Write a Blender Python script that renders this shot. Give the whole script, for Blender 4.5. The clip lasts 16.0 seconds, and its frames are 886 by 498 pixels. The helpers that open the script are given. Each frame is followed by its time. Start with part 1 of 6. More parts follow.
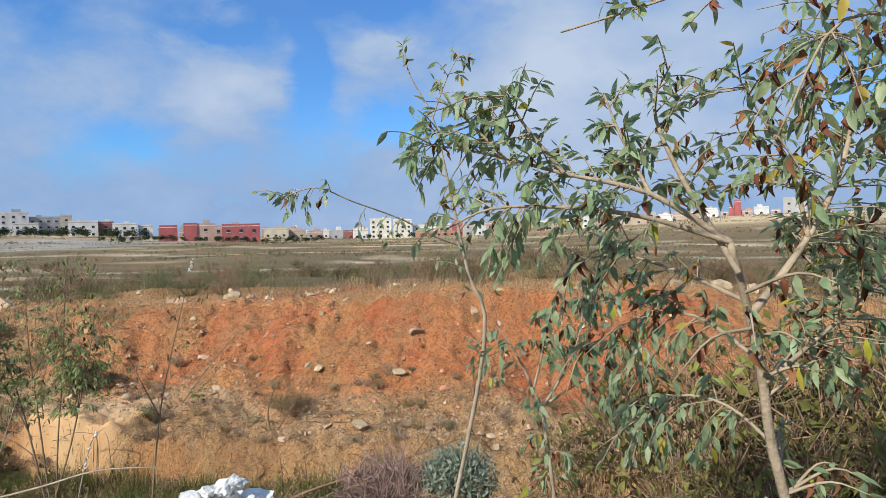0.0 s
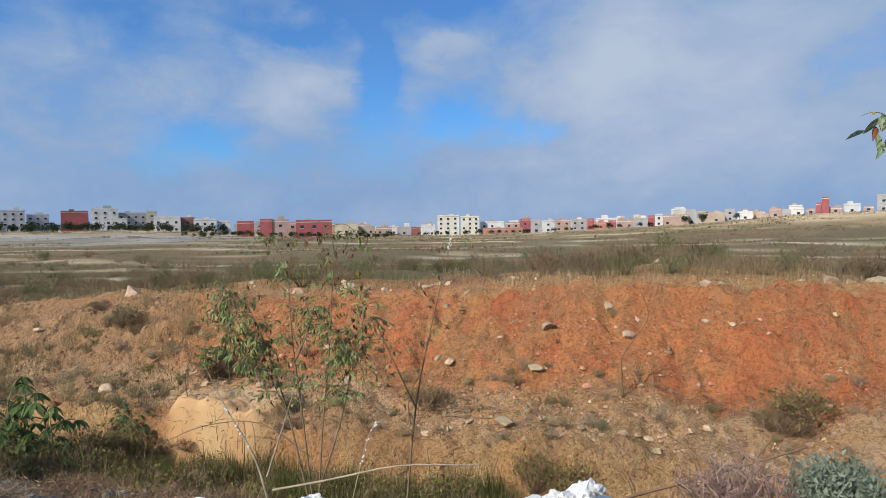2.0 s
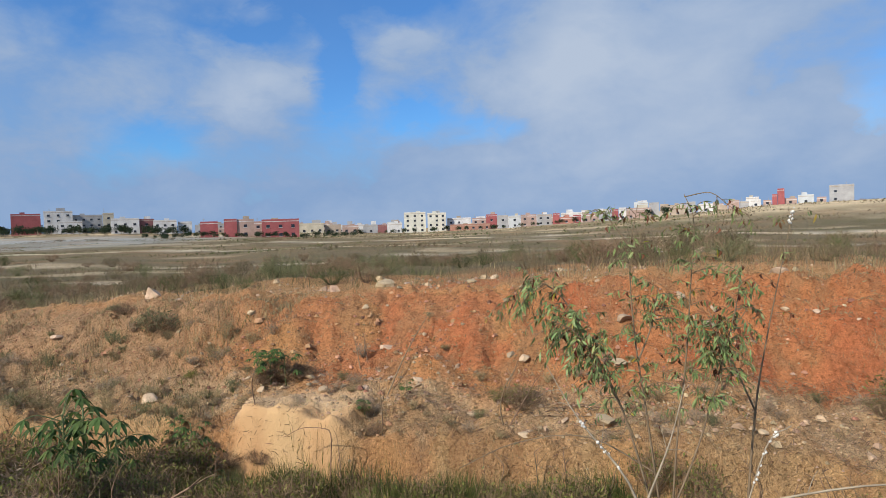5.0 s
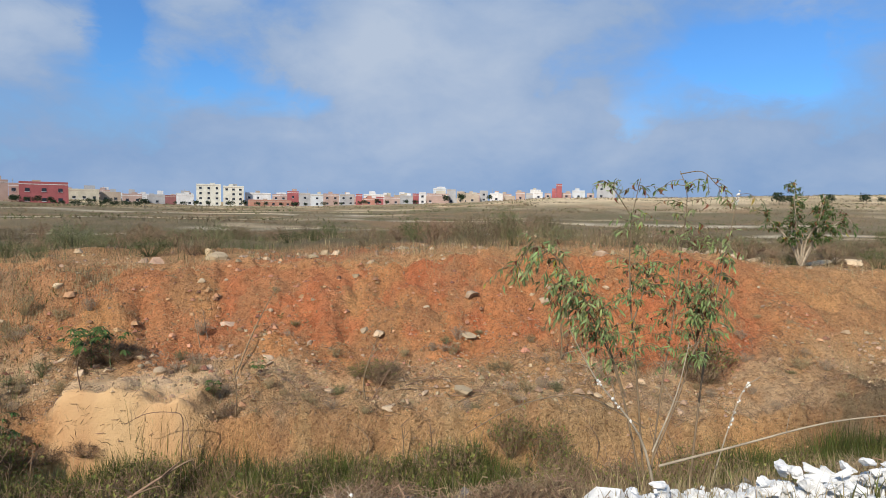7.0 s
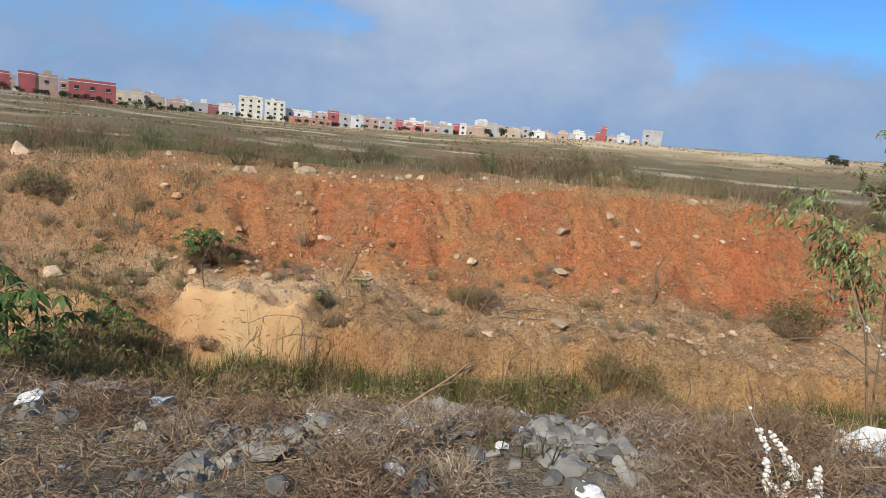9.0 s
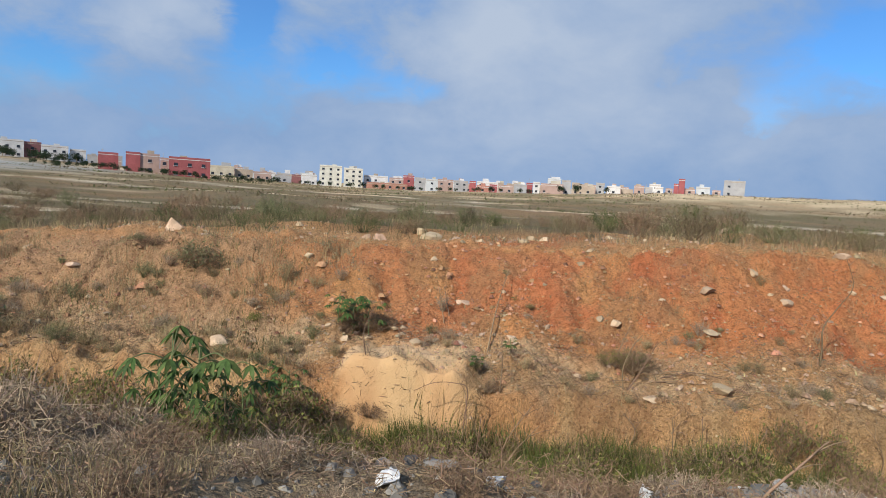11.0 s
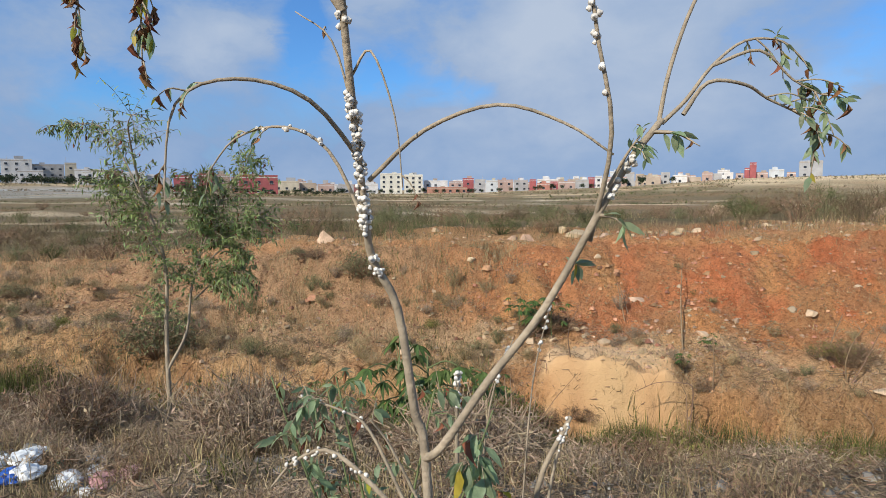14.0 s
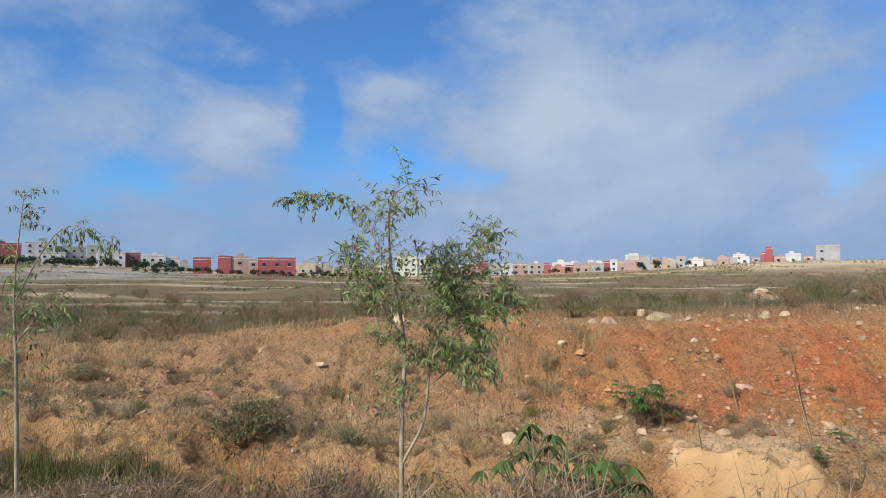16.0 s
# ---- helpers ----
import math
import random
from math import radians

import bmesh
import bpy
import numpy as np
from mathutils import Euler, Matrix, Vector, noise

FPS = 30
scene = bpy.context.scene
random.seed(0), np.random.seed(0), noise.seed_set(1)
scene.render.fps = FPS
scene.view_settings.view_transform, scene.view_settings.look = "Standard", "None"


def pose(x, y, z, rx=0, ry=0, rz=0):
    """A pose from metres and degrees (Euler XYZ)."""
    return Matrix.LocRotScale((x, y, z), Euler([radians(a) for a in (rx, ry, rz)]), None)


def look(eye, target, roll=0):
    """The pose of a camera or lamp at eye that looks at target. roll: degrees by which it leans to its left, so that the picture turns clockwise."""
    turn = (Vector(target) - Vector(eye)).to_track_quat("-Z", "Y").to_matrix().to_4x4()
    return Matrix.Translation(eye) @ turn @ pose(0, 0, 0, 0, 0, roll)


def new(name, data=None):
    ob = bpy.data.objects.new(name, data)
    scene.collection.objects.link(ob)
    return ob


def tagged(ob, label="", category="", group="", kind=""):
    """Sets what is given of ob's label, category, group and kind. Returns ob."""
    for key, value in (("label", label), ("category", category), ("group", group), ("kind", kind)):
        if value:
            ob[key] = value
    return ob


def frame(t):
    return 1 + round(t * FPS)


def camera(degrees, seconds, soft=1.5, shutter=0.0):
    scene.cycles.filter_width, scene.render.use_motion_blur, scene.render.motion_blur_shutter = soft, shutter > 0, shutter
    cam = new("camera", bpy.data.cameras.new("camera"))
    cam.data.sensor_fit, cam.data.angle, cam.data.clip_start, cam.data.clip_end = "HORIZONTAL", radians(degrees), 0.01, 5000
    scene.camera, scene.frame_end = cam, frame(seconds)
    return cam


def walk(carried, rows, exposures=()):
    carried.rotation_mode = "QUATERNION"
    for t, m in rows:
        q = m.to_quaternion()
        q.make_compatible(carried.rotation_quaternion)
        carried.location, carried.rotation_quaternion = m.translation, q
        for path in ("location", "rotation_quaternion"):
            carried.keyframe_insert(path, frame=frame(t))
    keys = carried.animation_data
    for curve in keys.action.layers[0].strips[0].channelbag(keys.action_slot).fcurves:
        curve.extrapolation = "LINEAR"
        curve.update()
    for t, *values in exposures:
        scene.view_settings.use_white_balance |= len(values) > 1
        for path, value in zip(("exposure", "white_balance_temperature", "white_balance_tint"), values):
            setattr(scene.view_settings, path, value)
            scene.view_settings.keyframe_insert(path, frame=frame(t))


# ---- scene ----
PATH = [
    (0, (0.595, 0.278, 2.532), (0.203, 2.239, 2.478), -1.3),
    (0.5, (0.131, 0.289, 2.477), (-0.254, 2.252, 2.486), 1.2),
    (1, (-0.338, 0.341, 2.429), (-0.868, 2.269, 2.428), -0.6),
    (1.5, (-0.884, 0.423, 2.438), (-1.577, 2.299, 2.424), -2.2),
    (2, (-1.419, 0.44, 2.374), (-2.012, 2.349, 2.315), -1.0),
    (2.5, (-2.024, 0.487, 2.325), (-2.696, 2.368, 2.218), -2.4),
    (3, (-2.559, 0.481, 2.372), (-3.359, 2.314, 2.379), -0.2),
    (3.5, (-3.031, 0.383, 2.301), (-3.634, 2.289, 2.252), 1.9),
    (3.7, (-3.245, 0.41, 2.292), (-3.833, 2.322, 2.266), -0.9),
    (5.8, (-4.938, 0.583, 2.231), (-5.222, 2.56, 2.129), -0.4),
    (6, (-5.059, 0.591, 2.209), (-5.115, 2.589, 2.136), -1.5),
    (6.5, (-5.503, 0.561, 2.181), (-5.489, 2.559, 2.089), -0.4),
    (7, (-5.935, 0.544, 2.154), (-5.776, 2.532, 2.014), 1.1),
    (7.5, (-6.316, 0.76, 2.058), (-5.968, 2.728, 1.988), 1.7),
    (8, (-6.787, 0.511, 2.068), (-6.479, 2.486, 1.981), 5.3),
    (8.5, (-7.288, 0.514, 2.048), (-7.303, 2.504, 1.849), 5.2),
    (9, (-7.698, 0.491, 1.993), (-7.623, 2.457, 1.632), 6.1),
    (9.5, (-8.165, 0.576, 1.952), (-8.125, 2.546, 1.61), 3.3),
    (10, (-8.632, 0.702, 1.963), (-8.843, 2.677, 1.728), 2.3),
    (10.2, (-8.791, 0.596, 1.962), (-8.979, 2.577, 1.758), 3.1),
    (12.3, (-10.761, 0.375, 1.917), (-10.938, 2.358, 1.736), 4.0),
    (12.5, (-10.985, 0.378, 1.9), (-11.213, 2.359, 1.737), 0.2),
    (13, (-11.454, 0.351, 1.922), (-11.811, 2.316, 1.82), 2.8),
    (13.5, (-11.893, 0.282, 1.871), (-12.083, 2.264, 1.688), 3.8),
    (13.9, (-12.309, 0.291, 1.822), (-12.647, 2.253, 1.625), 1.9),
    (14, (-12.393, 0.272, 1.814), (-12.757, 2.229, 1.624), -0.1),
    (14.2, (-12.587, 0.284, 1.831), (-13.004, 2.231, 1.652), 0.2),
    (14.3, (-12.679, 0.303, 1.844), (-13.102, 2.251, 1.691), 1.1),
    (14.4, (-12.792, 0.322, 1.847), (-13.217, 2.272, 1.724), 0.8),
    (14.5, (-12.91, 0.306, 1.825), (-13.324, 2.26, 1.733), 1.4),
    (14.9, (-13.302, 0.286, 1.806), (-13.517, 2.271, 1.698), 1.9),
    (15, (-13.396, 0.291, 1.803), (-13.609, 2.277, 1.687), 2.1),
    (15.5, (-14.002, 0.374, 1.748), (-14.279, 2.352, 1.633), 0.2),
    (16, (-14.574, 0.281, 1.75), (-14.976, 2.238, 1.827), 0.1),
]
cam = camera(71.1, 16.0, soft=0.75)
walk(cam, [(t, look(eye, target, roll)) for t, eye, target, roll in PATH], [(0.0, 0.2), (0.5, 0.1), (1.1, 0.03), (2.0, 0.0), (16.0, 0.03)])

# ---------------------------------------------------------------- sky and sun
SUN_AZ, SUN_EL = radians(-149), radians(36)          # compass bearing from +y towards +x
SUN_DIR = Vector((math.sin(SUN_AZ) * math.cos(SUN_EL), math.cos(SUN_AZ) * math.cos(SUN_EL), math.sin(SUN_EL)))
sun = new("sun", bpy.data.lights.new("sun", "SUN"))
sun.data.energy, sun.data.angle, sun.data.color = 5.0, radians(0.9), (1.0, 0.93, 0.83)
sun.matrix_world = look(SUN_DIR * 60, (0, 0, 0))


class Nodes:
    """Short way to write node trees."""

    def __init__(self, tree):
        self.tree = tree
        tree.nodes.clear()

    def add(self, kind, **values):
        node = self.tree.nodes.new(kind)
        for key, value in values.items():
            if key == "props":
                for k, v in value.items():
                    setattr(node, k, v)
        return node

    def put(self, socket, value):
        if isinstance(value, bpy.types.NodeSocket):
            self.tree.links.new(value, socket)
        else:
            socket.default_value = value

    def math(self, op, a, b=0.0, c=None, clamp=False):
        n = self.tree.nodes.new("ShaderNodeMath")
        n.operation, n.use_clamp = op, clamp
        self.put(n.inputs[0], a), self.put(n.inputs[1], b)
        if c is not None:
            self.put(n.inputs[2], c)
        return n.outputs[0]

    def mix(self, fac, a, b, blend="MIX"):
        n = self.tree.nodes.new("ShaderNodeMix")
        n.data_type, n.blend_type = "RGBA", blend
        self.put(n.inputs[0], fac), self.put(n.inputs[6], a), self.put(n.inputs[7], b)
        return n.outputs[2]

    def noise(self, vector, scale, detail=4.0, rough=0.55, distort=0.0):
        n = self.tree.nodes.new("ShaderNodeTexNoise")
        self.put(n.inputs["Vector"], vector)
        n.inputs["Scale"].default_value, n.inputs["Detail"].default_value = scale, detail
        n.inputs["Roughness"].default_value, n.inputs["Distortion"].default_value = rough, distort
        return n.outputs["Fac"]

    def ramp(self, fac, stops):
        n = self.tree.nodes.new("ShaderNodeValToRGB")
        self.put(n.inputs[0], fac)
        ramp = n.color_ramp
        while len(ramp.elements) < len(stops):
            ramp.elements.new(0.5)
        for e, (p, c) in zip(ramp.elements, stops):
            e.position, e.color = p, (c, c, c, 1) if isinstance(c, (int, float)) else (*c, 1)
        return n.outputs[0]


def make_world():
    world = bpy.data.worlds.new("sky")
    scene.world = world
    world.use_nodes = True
    N = Nodes(world.node_tree)
    sky = N.add("ShaderNodeTexSky")
    sky.sky_type, sky.sun_disc, sky.sun_elevation, sky.sun_rotation = "NISHITA", False, SUN_EL, SUN_AZ
    sky.dust_density, sky.ozone_density, sky.air_density = 0.6, 2.5, 1.0
    way = N.add("ShaderNodeTexCoord").outputs["Generated"]
    sep = N.add("ShaderNodeSeparateXYZ")
    N.put(sep.inputs[0], way)
    az = N.math("MULTIPLY", N.math("ARCTAN2", sep.outputs[0], sep.outputs[1]), 180 / math.pi)
    el = N.math("MULTIPLY", N.math("ARCSINE", sep.outputs[2]), 180 / math.pi)
    flat = N.add("ShaderNodeVectorMath")
    flat.operation = "MULTIPLY"
    N.put(flat.inputs[0], way)
    flat.inputs[1].default_value = (1.0, 1.0, 1.7)
    flat = flat.outputs[0]
    roll, sway = N.noise(flat, 4.0, 3.0, 0.55), N.noise(flat, 5.3, 3.0, 0.55, 0.8)
    wisp, curl = N.noise(flat, 6.5, 8.0, 0.58, 0.2), N.noise(flat, 16.0, 6.0, 0.65, 0.8)
    az = N.math("ADD", az, N.math("MULTIPLY", N.math("SUBTRACT", N.math("ADD", roll, N.math("MULTIPLY", curl, 0.5)), 0.75), 9.0))
    el = N.math("ADD", el, N.math("MULTIPLY", N.math("SUBTRACT", N.math("ADD", sway, N.math("MULTIPLY", curl, 0.5)), 0.75), 5.0))

    def spots(rows):
        """Sum of soft patches: bearing, height, half widths (degrees) and weight."""
        total = 0.0
        for a, e, sa, se, k in rows:
            dx = N.math("DIVIDE", N.math("SUBTRACT", az, a), sa)
            dy = N.math("DIVIDE", N.math("SUBTRACT", el, e), se)
            r = N.math("ADD", N.math("MULTIPLY", dx, dx), N.math("MULTIPLY", dy, dy))
            total = N.math("ADD", total, N.math("MULTIPLY", N.math("POWER", 2.718, N.math("MULTIPLY", r, -1.0)), k))
        return total

    gap = spots(((-57, 18, 6, 3.5, 1.0), (-46, 18.5, 7, 2.2, 0.7), (-29, 20.5, 6, 3, 1.0), (-32, 16.6, 4, 1.2, 0.7), (-23.2, 14.5, 2.8, 5.5, 1.15), (-17, 20.5, 7, 3, 0.9),
                 (-16, 10, 4.4, 2.0, 1.15), (-9, 8.9, 3, 1.3, 0.5), (-39, 8.2, 3.8, 2.0, 0.9), (27, 11.8, 4.5, 2.3, 0.8), (33, 13.5, 6, 2.8, 1.1), (34, 10, 3, 1.6, 0.8),
                 (22.5, 7.8, 2.4, 2.2, 0.8), (-58, 5, 4, 2.5, 0.6), (-15, 27, 16, 4, 0.7), (28, 24, 14, 3.5, 0.5)))
    puff = spots(((-30.3, 12.2, 4.2, 2.0, 0.75), (-37, 12.5, 6, 3, 0.3), (-31, 19, 2.5, 1.1, 0.4), (-16, 16, 3, 1.8, 0.45), (-19.5, 12.4, 2, 1.4, 0.35), (-3, 14, 6, 6, 0.75),
                  (4, 10, 12, 6, 0.6), (9, 16, 8, 4, 0.45), (31, 6, 8, 2.5, 0.3), (12, 6, 10, 3, 0.3)))
    low = N.math("POWER", 2.718, N.math("MULTIPLY", N.math("MULTIPLY", el, el), -0.03))
    dense = N.math("ADD", N.math("ADD", 0.56, N.math("MULTIPLY", gap, -0.72)), N.math("MULTIPLY", puff, 0.5))
    dense = N.math("ADD", dense, N.math("MULTIPLY", N.math("SUBTRACT", wisp, 0.5), 1.5))
    dense = N.math("ADD", dense, N.math("MULTIPLY", low, 0.35))
    veil = N.ramp(dense, [(0.0, 0.10), (0.3, 0.5), (0.68, 1.0)])
    cover = N.math("ADD", N.math("MULTIPLY", puff, 0.75), N.math("MULTIPLY", N.math("SUBTRACT", wisp, 0.42), 1.3))
    grey = N.mix(N.ramp(cover, [(0.0, 0.0), (0.95, 1.0)]), (0.265, 0.405, 0.655, 1), (0.50, 0.595, 0.75, 1))
    b_sky, b_cloud, mix = N.add("ShaderNodeBackground"), N.add("ShaderNodeBackground"), N.add("ShaderNodeMixShader")
    N.put(b_sky.inputs[0], N.mix(1.0, sky.outputs[0], (0.40, 0.80, 1.22, 1), "MULTIPLY"))
    b_sky.inputs[1].default_value = 0.125
    N.put(b_cloud.inputs[0], grey)
    b_cloud.inputs[1].default_value = 0.92
    N.put(mix.inputs[0], veil)
    N.tree.links.new(b_sky.outputs[0], mix.inputs[1])
    N.tree.links.new(b_cloud.outputs[0], mix.inputs[2])
    out = N.add("ShaderNodeOutputWorld")
    N.tree.links.new(mix.outputs[0], out.inputs[0])


make_world()
scene.view_settings.exposure = 0.0


# ---------------------------------------------------------------- materials
def surface(name, colour, rough=0.9, vary=0.35, scale=6.0, fine=60.0, bump=0.25, bump_scale=30.0, island=0.0, spec=0.25, translucent=0.0, hue=0.0):
    """A procedural surface: base colour varied at two scales, fine relief, and variation from piece to piece."""
    mat = bpy.data.materials.new(name)
    mat.use_nodes = True
    N = Nodes(mat.node_tree)
    where = N.add("ShaderNodeNewGeometry")
    pos = where.outputs["Position"]
    a = N.noise(pos, scale, 4.0)
    b = N.noise(pos, fine, 3.0)
    dark = tuple(c * (1 - vary) for c in colour)
    lite = tuple(min(1, c * (1 + vary)) for c in colour)
    col = N.mix(N.ramp(a, [(0.3, 0.0), (0.7, 1.0)]), (*dark, 1), (*lite, 1))
    col = N.mix(N.math("MULTIPLY", N.ramp(b, [(0.4, 0.0), (0.75, 1.0)]), 0.35), col, (*[c * 0.55 for c in colour], 1))
    if island:
        r = where.outputs["Random Per Island"]
        o = N.add("ShaderNodeObjectInfo").outputs["Random"]
        r = N.math("FRACT", N.math("ADD", r, o))
        h = N.add("ShaderNodeHueSaturation")
        N.put(h.inputs["Hue"], N.math("ADD", 0.5 - hue, N.math("MULTIPLY", r, 2 * hue)))
        N.put(h.inputs["Value"], N.math("ADD", 1 - island, N.math("MULTIPLY", N.math("FRACT", N.math("MULTIPLY", r, 7.3)), 2 * island)))
        N.put(h.inputs["Color"], col)
        col = h.outputs[0]
    p = N.add("ShaderNodeBsdfPrincipled")
    N.put(p.inputs["Base Color"], col)
    p.inputs["Roughness"].default_value = rough
    p.inputs["Specular IOR Level"].default_value = spec
    if bump:
        bp = N.add("ShaderNodeBump")
        bp.inputs["Strength"].default_value, bp.inputs["Distance"].default_value = bump, 0.02
        N.put(bp.inputs["Height"], N.noise(pos, bump_scale, 4.0))
        N.put(p.inputs["Normal"], bp.outputs[0])
    shader = p.outputs[0]
    if translucent:
        t, m = N.add("ShaderNodeBsdfTranslucent"), N.add("ShaderNodeMixShader")
        N.put(t.inputs[0], col)
        m.inputs[0].default_value = translucent
        N.tree.links.new(shader, m.inputs[1]), N.tree.links.new(t.outputs[0], m.inputs[2])
        shader = m.outputs[0]
    out = N.add("ShaderNodeOutputMaterial")
    N.tree.links.new(shader, out.inputs[0])
    return mat


def soil_material():
    """Earth coloured by soil kinds and painted ditch shade, with gravel, grain and crumbs."""
    mat = bpy.data.materials.new("soil")
    mat.use_nodes = True
    N = Nodes(mat.node_tree)
    pos = N.add("ShaderNodeNewGeometry").outputs["Position"]
    att = N.add("ShaderNodeAttribute")
    att.attribute_name = "soil"
    col = att.outputs["Color"]
    rugged = att.outputs["Alpha"]
    big, mid, fine = N.noise(pos, 0.9, 5.0, 0.6), N.noise(pos, 5.0, 5.0, 0.65), N.noise(pos, 40.0, 4.0, 0.7)
    grit = N.noise(pos, 14.0, 3.0, 0.75)

    def tone(col, fac, amount, shade):
        return N.mix(N.math("MULTIPLY", N.math("MULTIPLY", fac, amount), rugged), col, N.mix(1.0, col, (*shade, 1), "MULTIPLY"))

    col = tone(col, N.ramp(big, [(0.35, 0.0), (0.7, 1.0)]), 0.5, (1.25, 1.22, 1.15))
    col = tone(col, N.ramp(mid, [(0.48, 0.0), (0.66, 1.0)]), 0.6, (0.55, 0.50, 0.46))
    col = tone(col, N.ramp(fine, [(0.50, 0.0), (0.62, 1.0)]), 0.8, (1.6, 1.6, 1.55))
    col = tone(col, N.ramp(grit, [(0.53, 0.0), (0.62, 1.0)]), 0.75, (0.5, 0.45, 0.42))
    peb = 0.0
    for size, near, far, where, keep in ((16.0, 0.16, 0.30, 2.2, 0.46), (7.5, 0.13, 0.20, 1.3, 0.5)):
        v = N.add("ShaderNodeTexVoronoi")
        N.put(v.inputs["Vector"], pos)
        v.inputs["Scale"].default_value = size
        one = N.ramp(v.outputs["Distance"], [(near, 1.0), (far, 0.0)])
        some = N.ramp(N.noise(pos, where, 4.0, 0.7), [(keep, 0.0), (keep + 0.12, 1.0)])
        peb = N.math("MAXIMUM", peb, N.math("MULTIPLY", one, some))
    peb = N.math("MULTIPLY", peb, rugged)
    col = N.mix(N.math("MULTIPLY", peb, 0.6), col, (0.50, 0.35, 0.22, 1))
    p = N.add("ShaderNodeBsdfPrincipled")
    N.put(p.inputs["Base Color"], col)
    p.inputs["Roughness"].default_value = 0.95
    p.inputs["Specular IOR Level"].default_value = 0.1
    bp = N.add("ShaderNodeBump")
    bp.inputs["Strength"].default_value, bp.inputs["Distance"].default_value = 1.0, 0.16
    h = N.math("SUBTRACT", N.math("ADD", mid, N.math("MULTIPLY", fine, 0.4)), N.math("MULTIPLY", grit, 0.5))
    N.put(bp.inputs["Height"], N.math("MULTIPLY", N.math("ADD", h, N.math("MULTIPLY", peb, 0.5)), N.math("ADD", 0.1, N.math("MULTIPLY", rugged, 0.95))))
    N.put(p.inputs["Normal"], bp.outputs[0])
    out = N.add("ShaderNodeOutputMaterial")
    N.tree.links.new(p.outputs[0], out.inputs[0])
    return mat


SOIL = soil_material()
STONE = surface("limestone", (0.47, 0.345, 0.225), 0.9, 0.25, 4, 40, 0.5, 18, island=0.28, hue=0.015)
REDSTONE = surface("ochre_stone", (0.38, 0.20, 0.11), 0.9, 0.25, 4, 40, 0.5, 18, island=0.5, hue=0.02)
GRAVEL = surface("tan_gravel", (0.38, 0.265, 0.165), 0.9, 0.25, 4, 40, 0.3, 18, island=0.35, hue=0.02)
PLASTER = surface("white_plaster_rubble", (0.70, 0.69, 0.66), 0.85, 0.18, 9, 60, 0.9, 24, island=0.08)
GREYSTONE = surface("grey_rubble", (0.205, 0.19, 0.165), 0.9, 0.3, 5, 40, 0.7, 16, island=0.45, hue=0.01)
BARK = surface("grey_bark", (0.35, 0.285, 0.20), 0.85, 0.3, 9, 70, 0.4, 60)
TWIG = surface("dry_twig", (0.25, 0.165, 0.10), 0.9, 0.3, 12, 70, 0.0, island=0.35, hue=0.015)
BROWN_STEM = surface("brown_stem", (0.21, 0.15, 0.09), 0.8, 0.3, 12, 70, 0.0)
GREENSTEM = surface("green_stem", (0.14, 0.17, 0.07), 0.7, 0.25, 9, 60, 0.0)
LEAF = surface("tobacco_leaf", (0.29, 0.38, 0.205), 0.45, 0.25, 25, 120, 0.15, 60, island=0.35, spec=0.5, translucent=0.5, hue=0.03)
LEAF_OLIVE = surface("narrow_leaf", (0.235, 0.30, 0.105), 0.5, 0.3, 20, 100, 0.0, island=0.35, spec=0.4, translucent=0.3, hue=0.03)
LEAF_YELLOW = surface("yellowing_leaf", (0.42, 0.36, 0.05), 0.5, 0.25, 25, 100, 0.0, island=0.25, translucent=0.35, hue=0.03)
LEAF_DEAD = surface("withered_leaf", (0.20, 0.085, 0.04), 0.8, 0.35, 25, 100, 0.0, island=0.35, translucent=0.15, hue=0.02)
CASTOR = surface("castor_leaf", (0.085, 0.135, 0.035), 0.6, 0.3, 18, 90, 0.1, 60, island=0.35, spec=0.25, translucent=0.3, hue=0.02)
SHRUB_GREEN = surface("green_scrub", (0.19, 0.185, 0.05), 0.8, 0.35, 3, 40, 0.0, island=0.45, translucent=0.25, hue=0.03)
SHRUB_GREY = surface("grey_green_scrub", (0.20, 0.20, 0.095), 0.8, 0.3, 4, 40, 0.0, island=0.35, translucent=0.2, hue=0.02)
SHRUB_DRY = surface("dry_scrub", (0.35, 0.265, 0.18), 0.9, 0.3, 3, 40, 0.0, island=0.4, translucent=0.15, hue=0.02)
SHRUB_BROWN = surface("brown_scrub", (0.25, 0.165, 0.10), 0.9, 0.3, 3, 40, 0.0, island=0.4, translucent=0.12, hue=0.02)
GRASS_DRY = surface("dry_grass", (0.36, 0.28, 0.15), 0.85, 0.35, 1.2, 30, 0.0, island=0.4, translucent=0.25, hue=0.02)
GRASS_GREEN = surface("green_grass", (0.10, 0.115, 0.028), 0.7, 0.5, 1.1, 30, 0.0, island=0.5, translucent=0.2, hue=0.045)
SHRUB_OLIVE = surface("olive_scrub", (0.13, 0.135, 0.055), 0.9, 0.35, 0.3, 2.0, 0.0, island=0.35, translucent=0.15, hue=0.03)
PLAINSCRUB = surface("plain_scrub", (0.21, 0.16, 0.092), 0.9, 0.45, 0.12, 2.0, 0.0, island=0.4, translucent=0.15, hue=0.03)
SHELL = surface("white_shell", (0.72, 0.68, 0.60), 0.55, 0.12, 60, 200, 0.2, 150, island=0.15)
SILVER = surface("silvery_scrub", (0.22, 0.26, 0.19), 0.8, 0.25, 6, 40, 0.0, island=0.3, translucent=0.2, hue=0.02)
ROSE_TWIG = surface("rosy_twig", (0.27, 0.18, 0.15), 0.9, 0.3, 12, 70, 0.0, island=0.3, hue=0.015)
